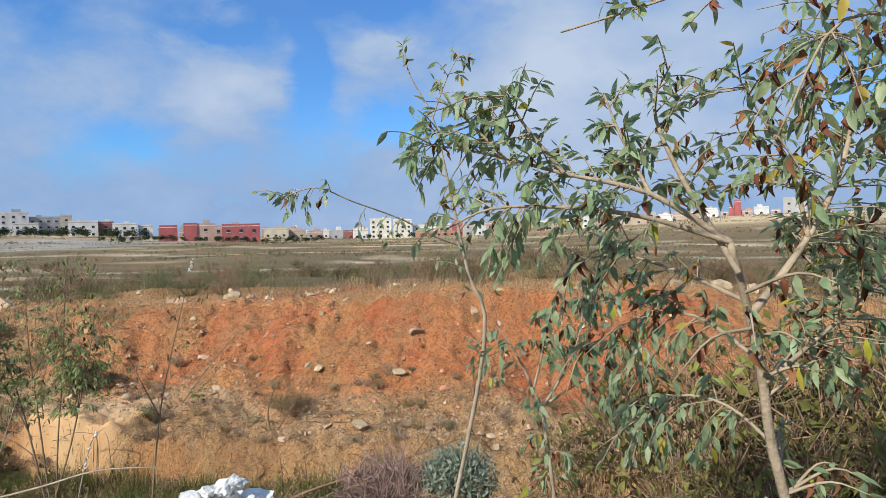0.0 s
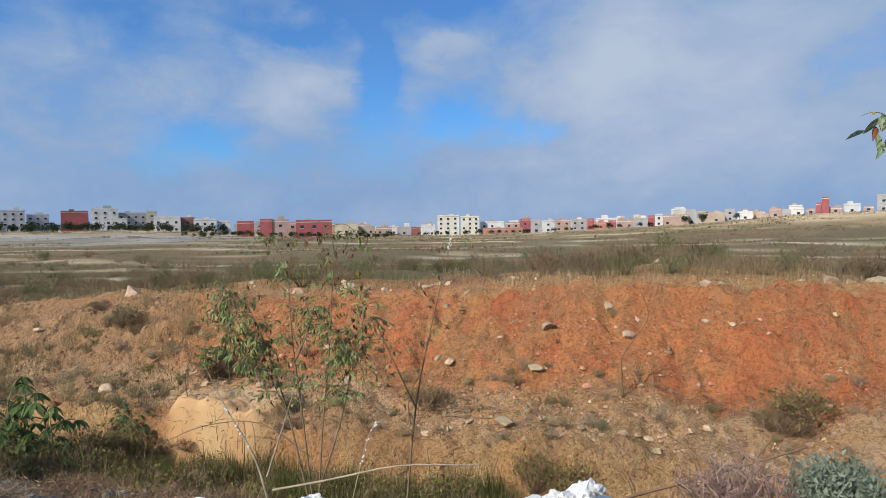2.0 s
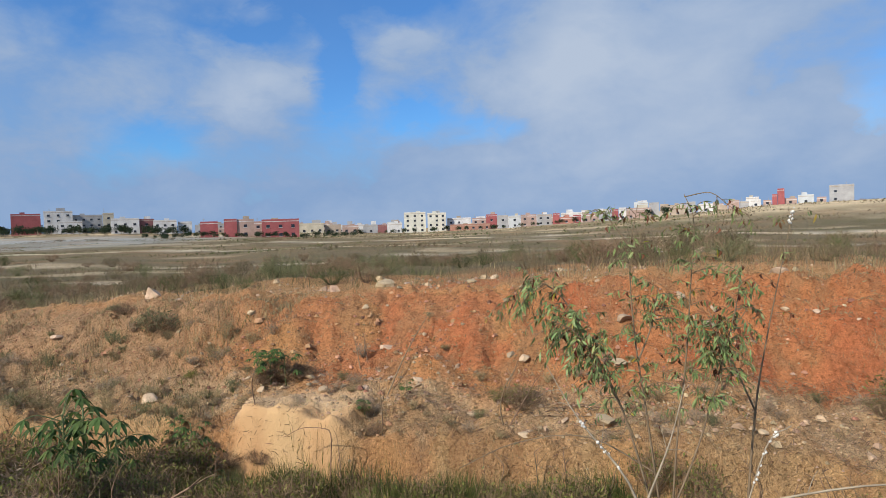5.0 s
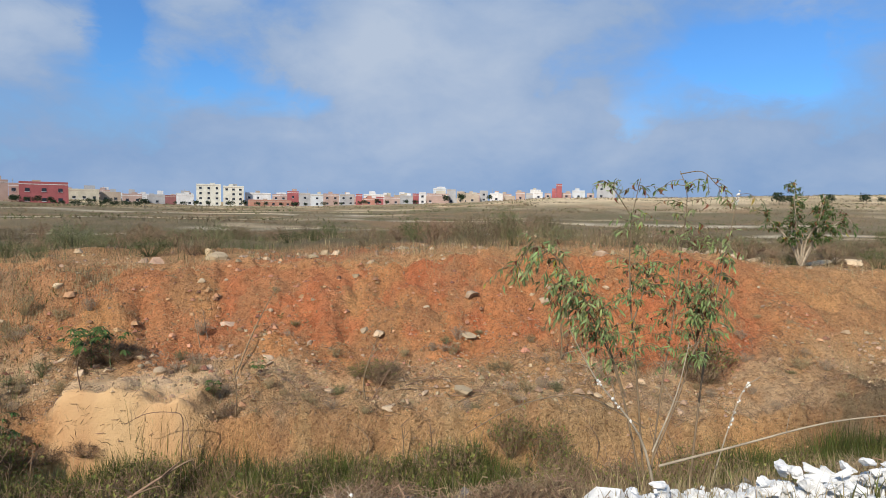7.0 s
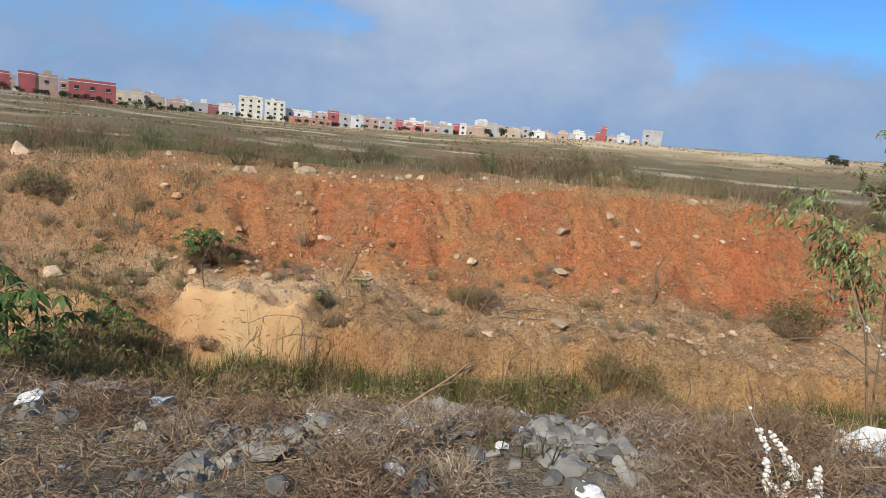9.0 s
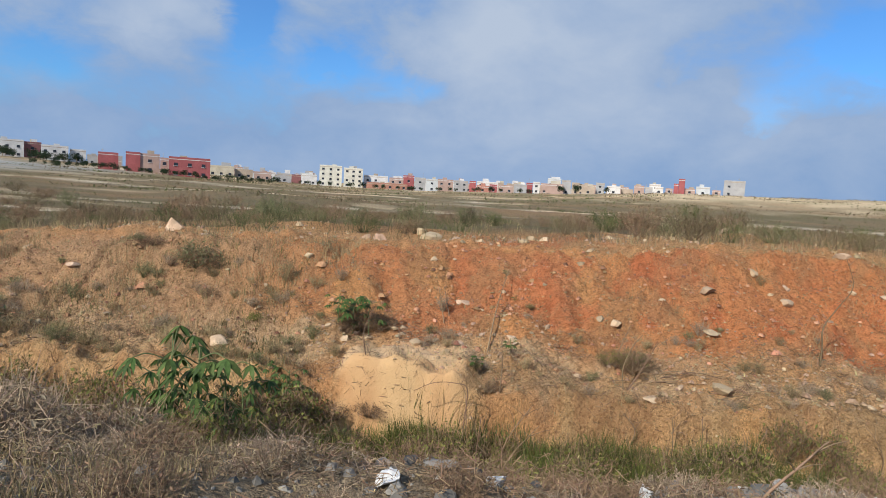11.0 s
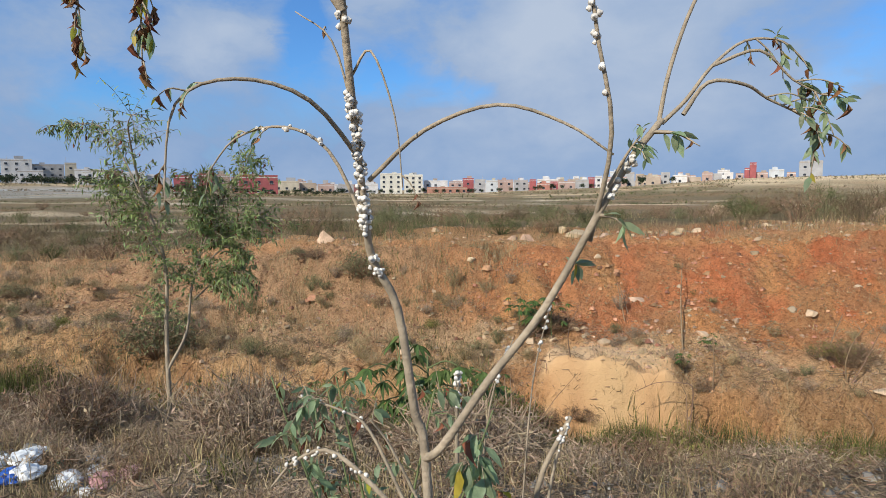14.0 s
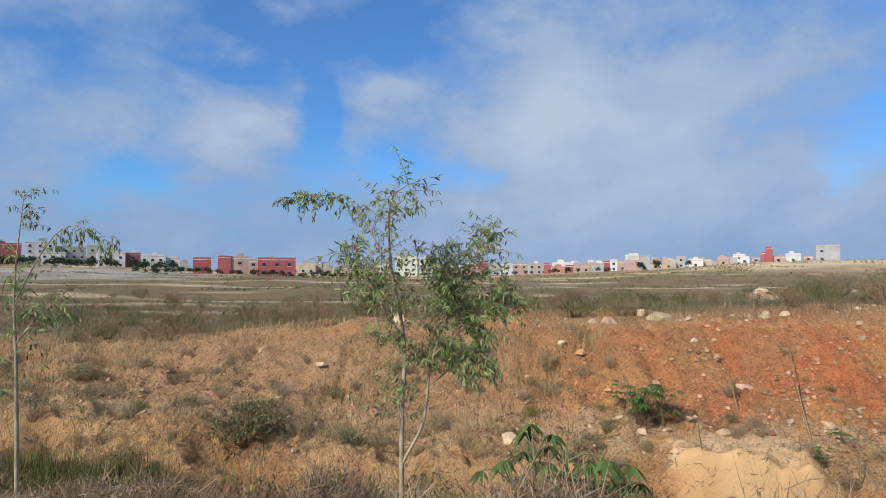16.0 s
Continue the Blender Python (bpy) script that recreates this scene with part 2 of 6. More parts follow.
TREE_DARK = surface("dark_crown", (0.035, 0.055, 0.025), 0.8, 0.35, 0.6, 4, 0.0, island=0.35, translucent=0.15, hue=0.03)


def wall_paint(name, colour):
    return surface(name, tuple(0.86 * c for c in colour), 0.85, 0.16, 0.3, 2.5, 0.1, 3)


PAINT = {
    "white": wall_paint("white_wall", (0.72, 0.71, 0.69)), "cream": wall_paint("cream_wall", (0.55, 0.50, 0.39)),
    "tan": wall_paint("tan_wall", (0.46, 0.38, 0.30)), "pinkish": wall_paint("pink_wall", (0.46, 0.33, 0.28)),
    "red": wall_paint("red_wall", (0.40, 0.12, 0.12)), "maroon": wall_paint("maroon_wall", (0.27, 0.12, 0.12)),
    "grey": wall_paint("grey_wall", (0.42, 0.42, 0.42)), "block": wall_paint("ivory_wall", (0.72, 0.70, 0.60)),
    "brick": wall_paint("brick_wall", (0.42, 0.22, 0.16)), "pale": wall_paint("pale_wall", (0.60, 0.63, 0.64)),
    "salmon": wall_paint("salmon_wall", (0.50, 0.23, 0.17)),
}
GLASS_DARK = surface("dark_window", (0.03, 0.035, 0.045), 0.15, 0.2, 0.5, 3, 0.0, spec=0.5)


# ---------------------------------------------------------------- noise and ground form
def hashed(i, j, seed):
    h = (i.astype(np.int64) * 374761393 + j.astype(np.int64) * 668265263 + seed * 974634777) & 0xFFFFFFFF
    h = ((h ^ (h >> 13)) * 1274126177) & 0xFFFFFFFF
    h = ((h ^ (h >> 16)) * 2246822519) & 0xFFFFFFFF
    return ((h ^ (h >> 15)) & 0xFFFFFF) / float(0xFFFFFF)


def value_noise(x, y, seed=1):
    i, j = np.floor(x), np.floor(y)
    u, v = x - i, y - j
    u, v = u * u * (3 - 2 * u), v * v * (3 - 2 * v)
    a, b = hashed(i, j, seed), hashed(i + 1, j, seed)
    c, d = hashed(i, j + 1, seed), hashed(i + 1, j + 1, seed)
    return 2 * (a * (1 - u) * (1 - v) + b * u * (1 - v) + c * (1 - u) * v + d * u * v) - 1


def fbm(x, y, size, octaves=4, seed=1, gain=0.5):
    total, amp, f = 0.0, 1.0, 1.0 / size
    for k in range(octaves):
        total = total + amp * value_noise(x * f + 13.7 * k, y * f - 7.1 * k, seed + k)
        amp, f = amp * gain, f * 2.03
    return total


def step(a, b, x):
    t = np.clip((x - a) / (b - a), 0, 1)
    return t * t * (3 - 2 * t)


def verge_z(x):
    return np.interp(x, (-40, -16, -12, -8, -4, 0, 4, 30), (0.1, 0.18, 0.28, 0.42, 0.62, 0.88, 1.0, 1.2))


def crest_z(x):
    return np.interp(x, (-60, -33, -28, -24, -22, -16, -10, -5, 0, 4, 9, 20), (-1.5, -1.25, -0.74, -0.27, -0.15, 0.12, 0.22, 0.58, 0.80, 0.66, 0.05, -0.1))


def far_z(x, y):
    u = x / np.maximum(y, 50.0)
    return np.interp(u, (-2.2, -1.43, -1.28, -0.97, -0.7, -0.5, -0.32, -0.15, 0.08, 0.23, 0.45, 0.75, 1.5), (13, 10.4, 8.5, 7.6, 4.0, 1.8, -0.9, 0.0, 3.8, 8.0, 10.0, 14.0, 20))


PROFILE_Y = (2.6, 3.6, 4.6, 5.5, 6.3, 7.0, 8.0, 9.2, 11.6, 12.82, 13.06, 13.3, 15.2, 16.0, 16.6, 17.2, 17.8, 18.4, 19.0, 19.7)


def ground_z(x, y):
    """Height of the ground: verge, ditch, cut bank, waste ground and the rise with the town."""
    x, y = np.asarray(x, float), np.asarray(y, float)
    g, c = verge_z(x), crest_z(x)
    yy = y + 0.35 * fbm(x, y, 3.5, 3, 5) * step(7, 9, y)
    left, right = step(-18, -24, x), step(2.0, 6.0, x)
    blk = step(-12.9, -12.3, x) * step(-9.5, -10.1, x)          # the pale sandstone shoulder
    heights = [g, g - 0.2, g - 0.4, g - 0.98, g - 1.42, g - 1.9,
               -2.5 + 0.3 * left + 0.4 * right, -3.25 + 0.7 * left + 0.6 * right, -3.5 + 1.0 * left + 0.9 * right, -3.45 + 1.2 * left + 1.1 * right,
               -3.0 + 0.95 * left + 0.9 * right + 0.5 * blk, -2.3 + 0.5 * left + 0.4 * right + 0.55 * blk,
               -1.95 + 0.2 * left + 0.5 * right + 0.22 * blk, -1.62 + 0.1 * left + 0.5 * right, -1.2 + 0.2 * right - 0.2 * left, -0.8 - 0.25 * left + 0.15 * right,
               -0.33 - 0.5 * left, -0.02 - 0.7 * left, np.minimum(c - 0.12, 9), c]
    z = np.where(y < PROFILE_Y[0], g, 0)
    for k in range(len(PROFILE_Y) - 1):
        a, b = PROFILE_Y[k], PROFILE_Y[k + 1]
        t = np.clip((yy - a) / (b - a), 0, 1)
        t = 0.5 * t + 0.5 * t * t * (3 - 2 * t)
        here = (yy >= a) & (yy < b)
        z = np.where(here, heights[k] * (1 - t) + heights[k + 1] * t, z)
    # waste ground behind the crest, then the wide plain
    w = c + 0.06 * step(20, 25, yy)
    plain = -1.8 + (far_z(x, y) + 1.8) * step(110, 400, y)
    w = w + (plain - w) * step(28, 60, yy)
    z = np.where(yy >= PROFILE_Y[-1], w, z)
    z = np.where(yy < PROFILE_Y[0], g, z)
    bank = step(11.5, 13, y) * step(21, 19.5, y)
    near = step(1.5, 3.5, y) * step(12, 8, y)
    z = z + bank * (0.15 * fbm(x, y, 1.5, 4, 11) + 0.16 * left * fbm(x, y, 2.2, 3, 12))
    z = z - bank * step(15.5, 13.4, y) * 0.22 * np.maximum(0, fbm(x, y * 0.25, 0.6, 3, 17))
    z = z - 0.2 * step(15.5, 17, y) * step(19.6, 18.6, y) * np.maximum(0, fbm(x + 0.25 * y, y * 0.22, 0.9, 3, 19))
    z = z + step(12.0, 12.5, y) * step(14, 13.4, y) * 0.16 * fbm(x, 1.3 * y, 0.7, 3, 97)
    z = z + bank * (0.06 * fbm(x, y, 0.45, 2, 91) + 0.11 * np.abs(fbm(x, y, 0.85, 2, 95)))
    slab = step(-13.0, -12.5, x) * step(-9.6, -10.2, x) * step(15.2, 14.6, y)
    rough = bank * (1 - 0.85 * slab)
    z = z + rough * (0.11 * np.maximum(0, fbm(x, y, 0.46, 3, 101, 0.6)) + 0.05 * fbm(x + 0.3 * y, y, 0.2, 2, 103))
    z = z - rough * step(15.6, 16.6, y) * 0.16 * np.maximum(0, fbm(x + 0.2 * y, y * 0.3, 0.5, 3, 107) - 0.1)
    z = z + near * 0.09 * fbm(x, y, 0.9, 4, 21)
    z = z + step(19.6, 20.6, y) * step(27, 23, y) * 0.2 * np.maximum(0, fbm(x, y, 2.4, 3, 33))
    z = z + step(19.5, 23, y) * step(70, 45, y) * 0.13 * fbm(x, y, 3.0, 4, 31)
    z = z + step(40, 80, y) * 0.5 * fbm(x, y, 22.0, 3, 41) * step(420, 250, y)
    return z


def soil_colour(x, y):
    """Base colour of the earth: blended soil kinds, with ditch shade painted in."""
    n1, n2, n3 = fbm(x, y, 3.0, 4, 51), fbm(x, y, 0.8, 4, 61), fbm(x, y, 11.0, 4, 71)
    red, orange = np.array((0.335, 0.115, 0.053)), np.array((0.335, 0.165, 0.078))
    sand, pale, dust = np.array((0.335, 0.225, 0.122)), np.array((0.50, 0.40, 0.27)), np.array((0.20, 0.155, 0.108))
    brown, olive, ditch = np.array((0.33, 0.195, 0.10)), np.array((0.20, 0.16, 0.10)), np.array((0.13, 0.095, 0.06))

    def blend(a, b, m):
        m = np.clip(m, 0, 1)[..., None]
        return a * (1 - m) + b * m

    yj = y + 0.5 * n1 + 0.25 * n2
    col = np.broadcast_to(dust, x.shape + (3,)) * 1.0
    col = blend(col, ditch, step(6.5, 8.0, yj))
    blk = step(-13.0, -12.5, x + 0.5 * n2) * step(-9.5, -10.0, x + 0.5 * n2) * np.clip(0.9 + 0.35 * n2, 0, 1)
    earth = np.array((0.40, 0.225, 0.105))
    col = blend(col, earth, step(11.8, 12.7, yj) * step(4.5, 1.5, x) * (0.75 + 0.4 * n2))
    col = blend(col, sand, step(11.8, 12.5, yj) * np.clip(blk + 0.9 * step(-9.4, -7, x) * step(2.5, 0, x) * (0.75 + 0.6 * n1), 0, 1))
    col = blend(col, orange, step(12.2, 13, yj) * np.clip(0.1 + 1.0 * n1, 0, 0.7) * (1 - blk))
    col = blend(col, brown, step(13.6, 14.6, yj) * (1 - 0.8 * step(-12.7, -12.2, x) * step(-9.6, -10.1, x) * step(15.2, 14.7, yj)))
    col = blend(col, orange, step(14.9, 16.0, yj) * (0.55 + 0.5 * n1))
    redness = step(15.2, 16.2, yj) * step(19.6, 19.0, y + 0.4 * n2) * (0.25 + 0.75 * step(-15, -10, x + n3)) * step(7, 3, x + n1)
    col = blend(col, red, redness * (0.9 + 0.35 * n2) * (0.72 + 0.28 * step(-9, -5, x)))
    tan = np.array((0.39, 0.22, 0.095))
    col = blend(col, tan, step(15, 16, yj) * step(20, 19, yj) * np.clip(fbm(x, y * 0.8, 1.6, 4, 55) * 1.4 - 0.3, 0, 0.5) * (1 - 0.45 * step(-6, -3, x)))
    clod = np.array((0.25, 0.135, 0.07))
    col = blend(col, clod, step(12.0, 12.8, yj) * step(21, 20, yj) * np.clip(fbm(x, y, 0.9, 5, 57, 0.7) * 1.1 - 0.1, 0, 0.6) * (1 - 0.85 * blk * step(15.3, 14.6, yj)))
    col = blend(col, np.array((0.29, 0.188, 0.112)), step(-12.5, -18, x + 2 * n1) * step(13, 14.5, yj) * step(20, 19, yj) * 0.8)
    col = blend(col, brown, step(19.3, 20.2, yj) * (0.75 + 0.3 * n2))
    col = blend(col, red, step(19.6, 20.5, yj) * step(25, 22, yj) * np.clip(n1 * 1.3 - 0.15, 0, 0.6) * step(6, 2, x) * step(-14, -9, x))
    col = blend(col, olive, step(24, 29, yj + 2 * n3))
    col = blend(col, np.array((0.15, 0.135, 0.075)), step(24, 30, y) * np.clip(fbm(x * 0.3, y, 5.0, 4, 86, 0.7) * 1.3 - 0.05, 0, 0.75))
    col = blend(col, np.array((0.30, 0.195, 0.115)), step(22, 27, y) * np.clip(fbm(x * 0.3, y, 7.0, 4, 87, 0.6) * 1.4 - 0.3, 0, 0.7))
    col = blend(col, pale, step(30, 36, y) * np.clip(fbm(x * 0.25, y, 6.0, 3, 81) * 2.2 - 0.85, 0, 0.8))
    wob = 1.6 * fbm(x, y, 25, 3, 85)
    for yy, wd, x0, x1 in ((46, 0.7, -200, -25), (60, 1.1, -6, 60), (82, 1.4, -160, -30), (97, 1.8, -40, 140), (140, 2.5, -200, 200), (190, 3, -250, 10)):
        line = np.exp(-((y - yy - 0.03 * x - wob * wd) / wd) ** 2) * step(x0, x0 + 12, x) * step(x1, x1 - 12, x)
        col = blend(col, np.array((0.80, 0.70, 0.56)), 0.9 * line * np.clip(0.7 + n3, 0.1, 1))
    hill = step(170, 330, y) * step(20, 90, x + 25 * n3)
    col = blend(col, pale, hill * np.clip(0.55 + 0.7 * fbm(x * 0.3, y, 16, 3, 83), 0, 1))
    white = step(150, 190, y) * step(290, 250, y) * step(-140, -185, x) * np.clip(0.75 + 0.5 * n2, 0, 1)
    col = blend(col, np.array((0.30, 0.31, 0.31)), white)
    col = blend(col, np.array((0.34, 0.235, 0.145)), step(13.4, 14.0, yj) * step(16.2, 15.2, yj) * np.clip(0.5 + 0.7 * n2, 0, 0.85))
    # the cut foot of the bank is paler, sandier earth to the west
    col = blend(col, np.array((0.39, 0.255, 0.135)), step(12.3, 12.7, yj) * step(15.0, 13.6, yj) * step(-13.0, -13.8, x + n2) * np.clip(0.55 + 0.6 * n2, 0, 0.9))
    # evens out soil tones; the last term paints shade into the ditch floor
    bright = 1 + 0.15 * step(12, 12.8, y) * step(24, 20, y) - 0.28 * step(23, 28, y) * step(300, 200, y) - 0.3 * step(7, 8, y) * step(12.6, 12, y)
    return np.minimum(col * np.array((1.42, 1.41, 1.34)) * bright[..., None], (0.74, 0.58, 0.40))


def ruggedness(x, y):
    """How stony and broken the earth is: the sandstone shoulder is smooth."""
    slab = step(-12.9, -12.5, x + 0.3 * fbm(x, y, 0.8, 3, 61)) * step(-9.7, -10.2, x) * step(15.3, 14.7, y) * step(12.2, 12.6, y)
    return 1 - 0.92 * slab


def spaced(a, b, d):
    return list(np.arange(a, b, d))


def build_ground():
    xs = spaced(-34, -22, 0.1) + spaced(-22, 5, 0.07) + spaced(5, 14, 0.1)
    k, d = 14.0, 0.13
    while k < 3200:
        xs.append(k)
        d *= 1.09
        k += d
    k, d = -34.0, 0.13
    while k > -3200:
        d *= 1.09
        k -= d
        xs.insert(0, k)
    ys = spaced(1.8, 12.2, 0.15) + spaced(12.2, 19.9, 0.066) + spaced(19.9, 21.5, 0.11)
    k, d = 21.5, 0.115
    while k < 4200:
        ys.append(k)
        d *= 1.055
        k += d
    k, d = 1.8, 0.15
    while k > -900:
        d *= 1.25
        k -= d
        ys.insert(0, k)
    xs, ys = np.array(xs), np.array(ys)
    X, Y = np.meshgrid(xs, ys)
    Z = ground_z(X, Y)
    n, m = len(xs), len(ys)
    verts = np.stack((X, Y, Z), -1).reshape(-1, 3)
    idx = np.arange(n * m).reshape(m, n)
    faces = np.stack((idx[:-1, :-1], idx[:-1, 1:], idx[1:, 1:], idx[1:, :-1]), -1).reshape(-1, 4)
    me = bpy.data.meshes.new("ground")
    me.from_pydata(verts.tolist(), [], faces.tolist())
    col = me.color_attributes.new("soil", "FLOAT_COLOR", "POINT")
    rgba = np.ones((n * m, 4), np.float32)
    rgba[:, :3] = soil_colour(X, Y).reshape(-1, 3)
    rgba[:, 3] = ruggedness(X, Y).ravel()
    col.data.foreach_set("color", rgba.ravel())
    me.polygons.foreach_set("use_smooth", np.ones(len(faces), bool))
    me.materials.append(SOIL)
    return tagged(new("ground", me), "bare red and tan earth with a ditch, a cut bank and a dry plain", "ground", kind="structure")


build_ground()


# ---------------------------------------------------------------- building helpers
RNG = np.random.default_rng(7)


class Shape:
    """Gathers vertices and faces for one mesh."""

    def __init__(self):
        self.v, self.f, self.n = [], [], 0

    def add(self, verts, faces):
        verts = np.asarray(verts, float).reshape(-1, 3)
        self.v.append(verts)
        self.f.extend([tuple(int(i) + self.n for i in f) for f in faces])
        self.n += len(verts)

    def many(self, verts, faces):
        """verts (N, K, 3), one set of faces for each."""
        n, k = verts.shape[:2]
        faces = np.asarray(faces)
        allf = (faces[None] + (np.arange(n) * k)[:, None, None] + self.n).reshape(-1, faces.shape[1])
        self.v.append(verts.reshape(-1, 3))
        self.f.extend(map(tuple, allf.tolist()))
        self.n += n * k

    def tube(self, pts, r0, r1, sides=6):
        pts = smooth_line(pts)
        n = len(pts)
        rad = np.linspace(r0, r1, n)
        tang = np.gradient(pts, axis=0)
        tang /= np.linalg.norm(tang, axis=1)[:, None] + 1e-9
        ref = np.array((0.31, 0.83, 0.12))
        a = np.cross(tang, ref)
        a /= np.linalg.norm(a, axis=1)[:, None] + 1e-9
        b = np.cross(tang, a)
        ang = np.arange(sides) * 2 * math.pi / sides
        ring = pts[:, None] + rad[:, None, None] * (a[:, None] * np.cos(ang)[None, :, None] + b[:, None] * np.sin(ang)[None, :, None])
        faces = [(i * sides + j, i * sides + (j + 1) % sides, (i + 1) * sides + (j + 1) % sides, (i + 1) * sides + j) for i in range(n - 1) for j in range(sides)]
        faces.append(tuple(range((n - 1) * sides, n * sides)))
        self.add(ring.reshape(-1, 3), faces)
        return pts

    def box(self, x0, x1, y0, y1, z0, z1):
        v = [(x, y, z) for z in (z0, z1) for y in (y0, y1) for x in (x0, x1)]
        self.add(v, [(0, 2, 3, 1), (4, 5, 7, 6), (0, 1, 5, 4), (2, 6, 7, 3), (0, 4, 6, 2), (1, 3, 7, 5)])

    def mesh(self, name, material, smooth=False):
        me = bpy.data.meshes.new(name)
        me.from_pydata(np.concatenate(self.v).tolist(), [], self.f)
        if smooth:
            me.polygons.foreach_set("use_smooth", np.ones(len(me.polygons), bool))
        me.materials.append(material)
        return me


def smooth_line(pts, sub=4):
    """Catmull-Rom through the given points."""
    p = np.asarray(pts, float)
    if len(p) < 3:
        return np.array([p[0] + (p[-1] - p[0]) * t for t in np.linspace(0, 1, 3)])
    q = np.vstack((2 * p[0] - p[1], p, 2 * p[-1] - p[-2]))
    out = []
    for i in range(1, len(q) - 2):
        for t in np.linspace(0, 1, sub, endpoint=False):
            a, b, c, d = q[i - 1:i + 3]
            out.append(0.5 * (2 * b + (c - a) * t + (2 * a - 5 * b + 4 * c - d) * t * t + (3 * b - a - 3 * c + d) * t ** 3))
    out.append(p[-1])
    return np.array(out)


def part(name, mesh, parent, label="", at=None):
    ob = new(name, mesh)
    ob.parent = parent
    if at is not None:
        ob.matrix_basis = at
    return tagged(ob, label)


def thing(name, base, label, category, group="", kind=""):
    ob = new(name)
    ob.empty_display_size = 0.1
    ob.location = base
    return tagged(ob, label, category, group, kind)


def leaf_form(width, fold=0.12, droop=0.25, rows=4):
    """A pointed leaf along +y, one unit long, folded at its midrib and bending down."""
    v, f = [], []
    for i in range(rows + 1):
        t = i / rows
        w = width * (math.sin(math.pi * min(1, t * 0.92 + 0.08)) ** 0.8) * (1 - 0.25 * t) if 0 < i < rows else 0.004
        y, z = t, -droop * t * t
        v += [(-w, y, z + fold * w * 2), (0, y, z), (w, y, z + fold * w * 2)]
    for i in range(rows):
        a = 3 * i
        f += [(a, a + 1, a + 4, a + 3), (a + 1, a + 2, a + 5, a + 4)]
    return np.array(v), np.array(f)


BROAD, NARROW = leaf_form(0.20, 0.12, 0.25, 3), leaf_form(0.13, 0.1, 0.3, 3)
CURLED = leaf_form(0.22, 0.9, 0.7, 3)
SMALL = (np.array(((0, 0, 0), (-0.24, 0.5, 0.03), (0.24, 0.5, 0.03), (0, 1, -0.08))), np.array(((0, 2, 3), (0, 3, 1))))


def frames(dirs, roll):
    """Axes for leaves that point along dirs, their faces turned up and rolled a little."""
    y = dirs / (np.linalg.norm(dirs, axis=1)[:, None] + 1e-9)
    up = np.tile((0.0, 0.0, 1.0), (len(y), 1)) + 0.15 * RNG.normal(size=y.shape)
    x = np.cross(y, up)
    x /= np.linalg.norm(x, axis=1)[:, None] + 1e-9
    z = np.cross(x, y)
    c, s = np.cos(roll)[:, None], np.sin(roll)[:, None]
    return x * c + z * s, y, z * c - x * s


def put_leaves(shape, form, pos, dirs, size, roll=None):
    n = len(pos)
    if n == 0:
        return
    roll = RNG.normal(0, 0.7, n) if roll is None else roll
    x, y, z = frames(dirs, roll)
    t = form[0]
    v = pos[:, None] + size[:, None, None] * (t[None, :, 0:1] * x[:, None] + t[None, :, 1:2] * y[:, None] + t[None, :, 2:3] * z[:, None])
    shape.many(v, form[1])


def along(line, n, start=0.2, end=1.0):
    """n points and directions spread along a line."""
    seg = np.linalg.norm(np.diff(line, axis=0), axis=1)
    s = np.concatenate(([0], np.cumsum(seg)))
    t = np.sort(RNG.uniform(start, end, n)) * s[-1]
    pos = np.stack([np.interp(t, s, line[:, k]) for k in range(3)], 1)
    i = np.clip(np.searchsorted(s, t) - 1, 0, len(line) - 2)
    d = np.diff(line, axis=0)[i]
    return pos, d / (np.linalg.norm(d, axis=1)[:, None] + 1e-9)


def twig_dirs(d, spread, droop):
    r = RNG.normal(size=d.shape)
    r -= (r * d).sum(1)[:, None] * d
    r /= np.linalg.norm(r, axis=1)[:, None] + 1e-9
    out = d * (1 - spread) + r * spread
    out[:, 2] -= droop
    return out / (np.linalg.norm(out, axis=1)[:, None] + 1e-9)


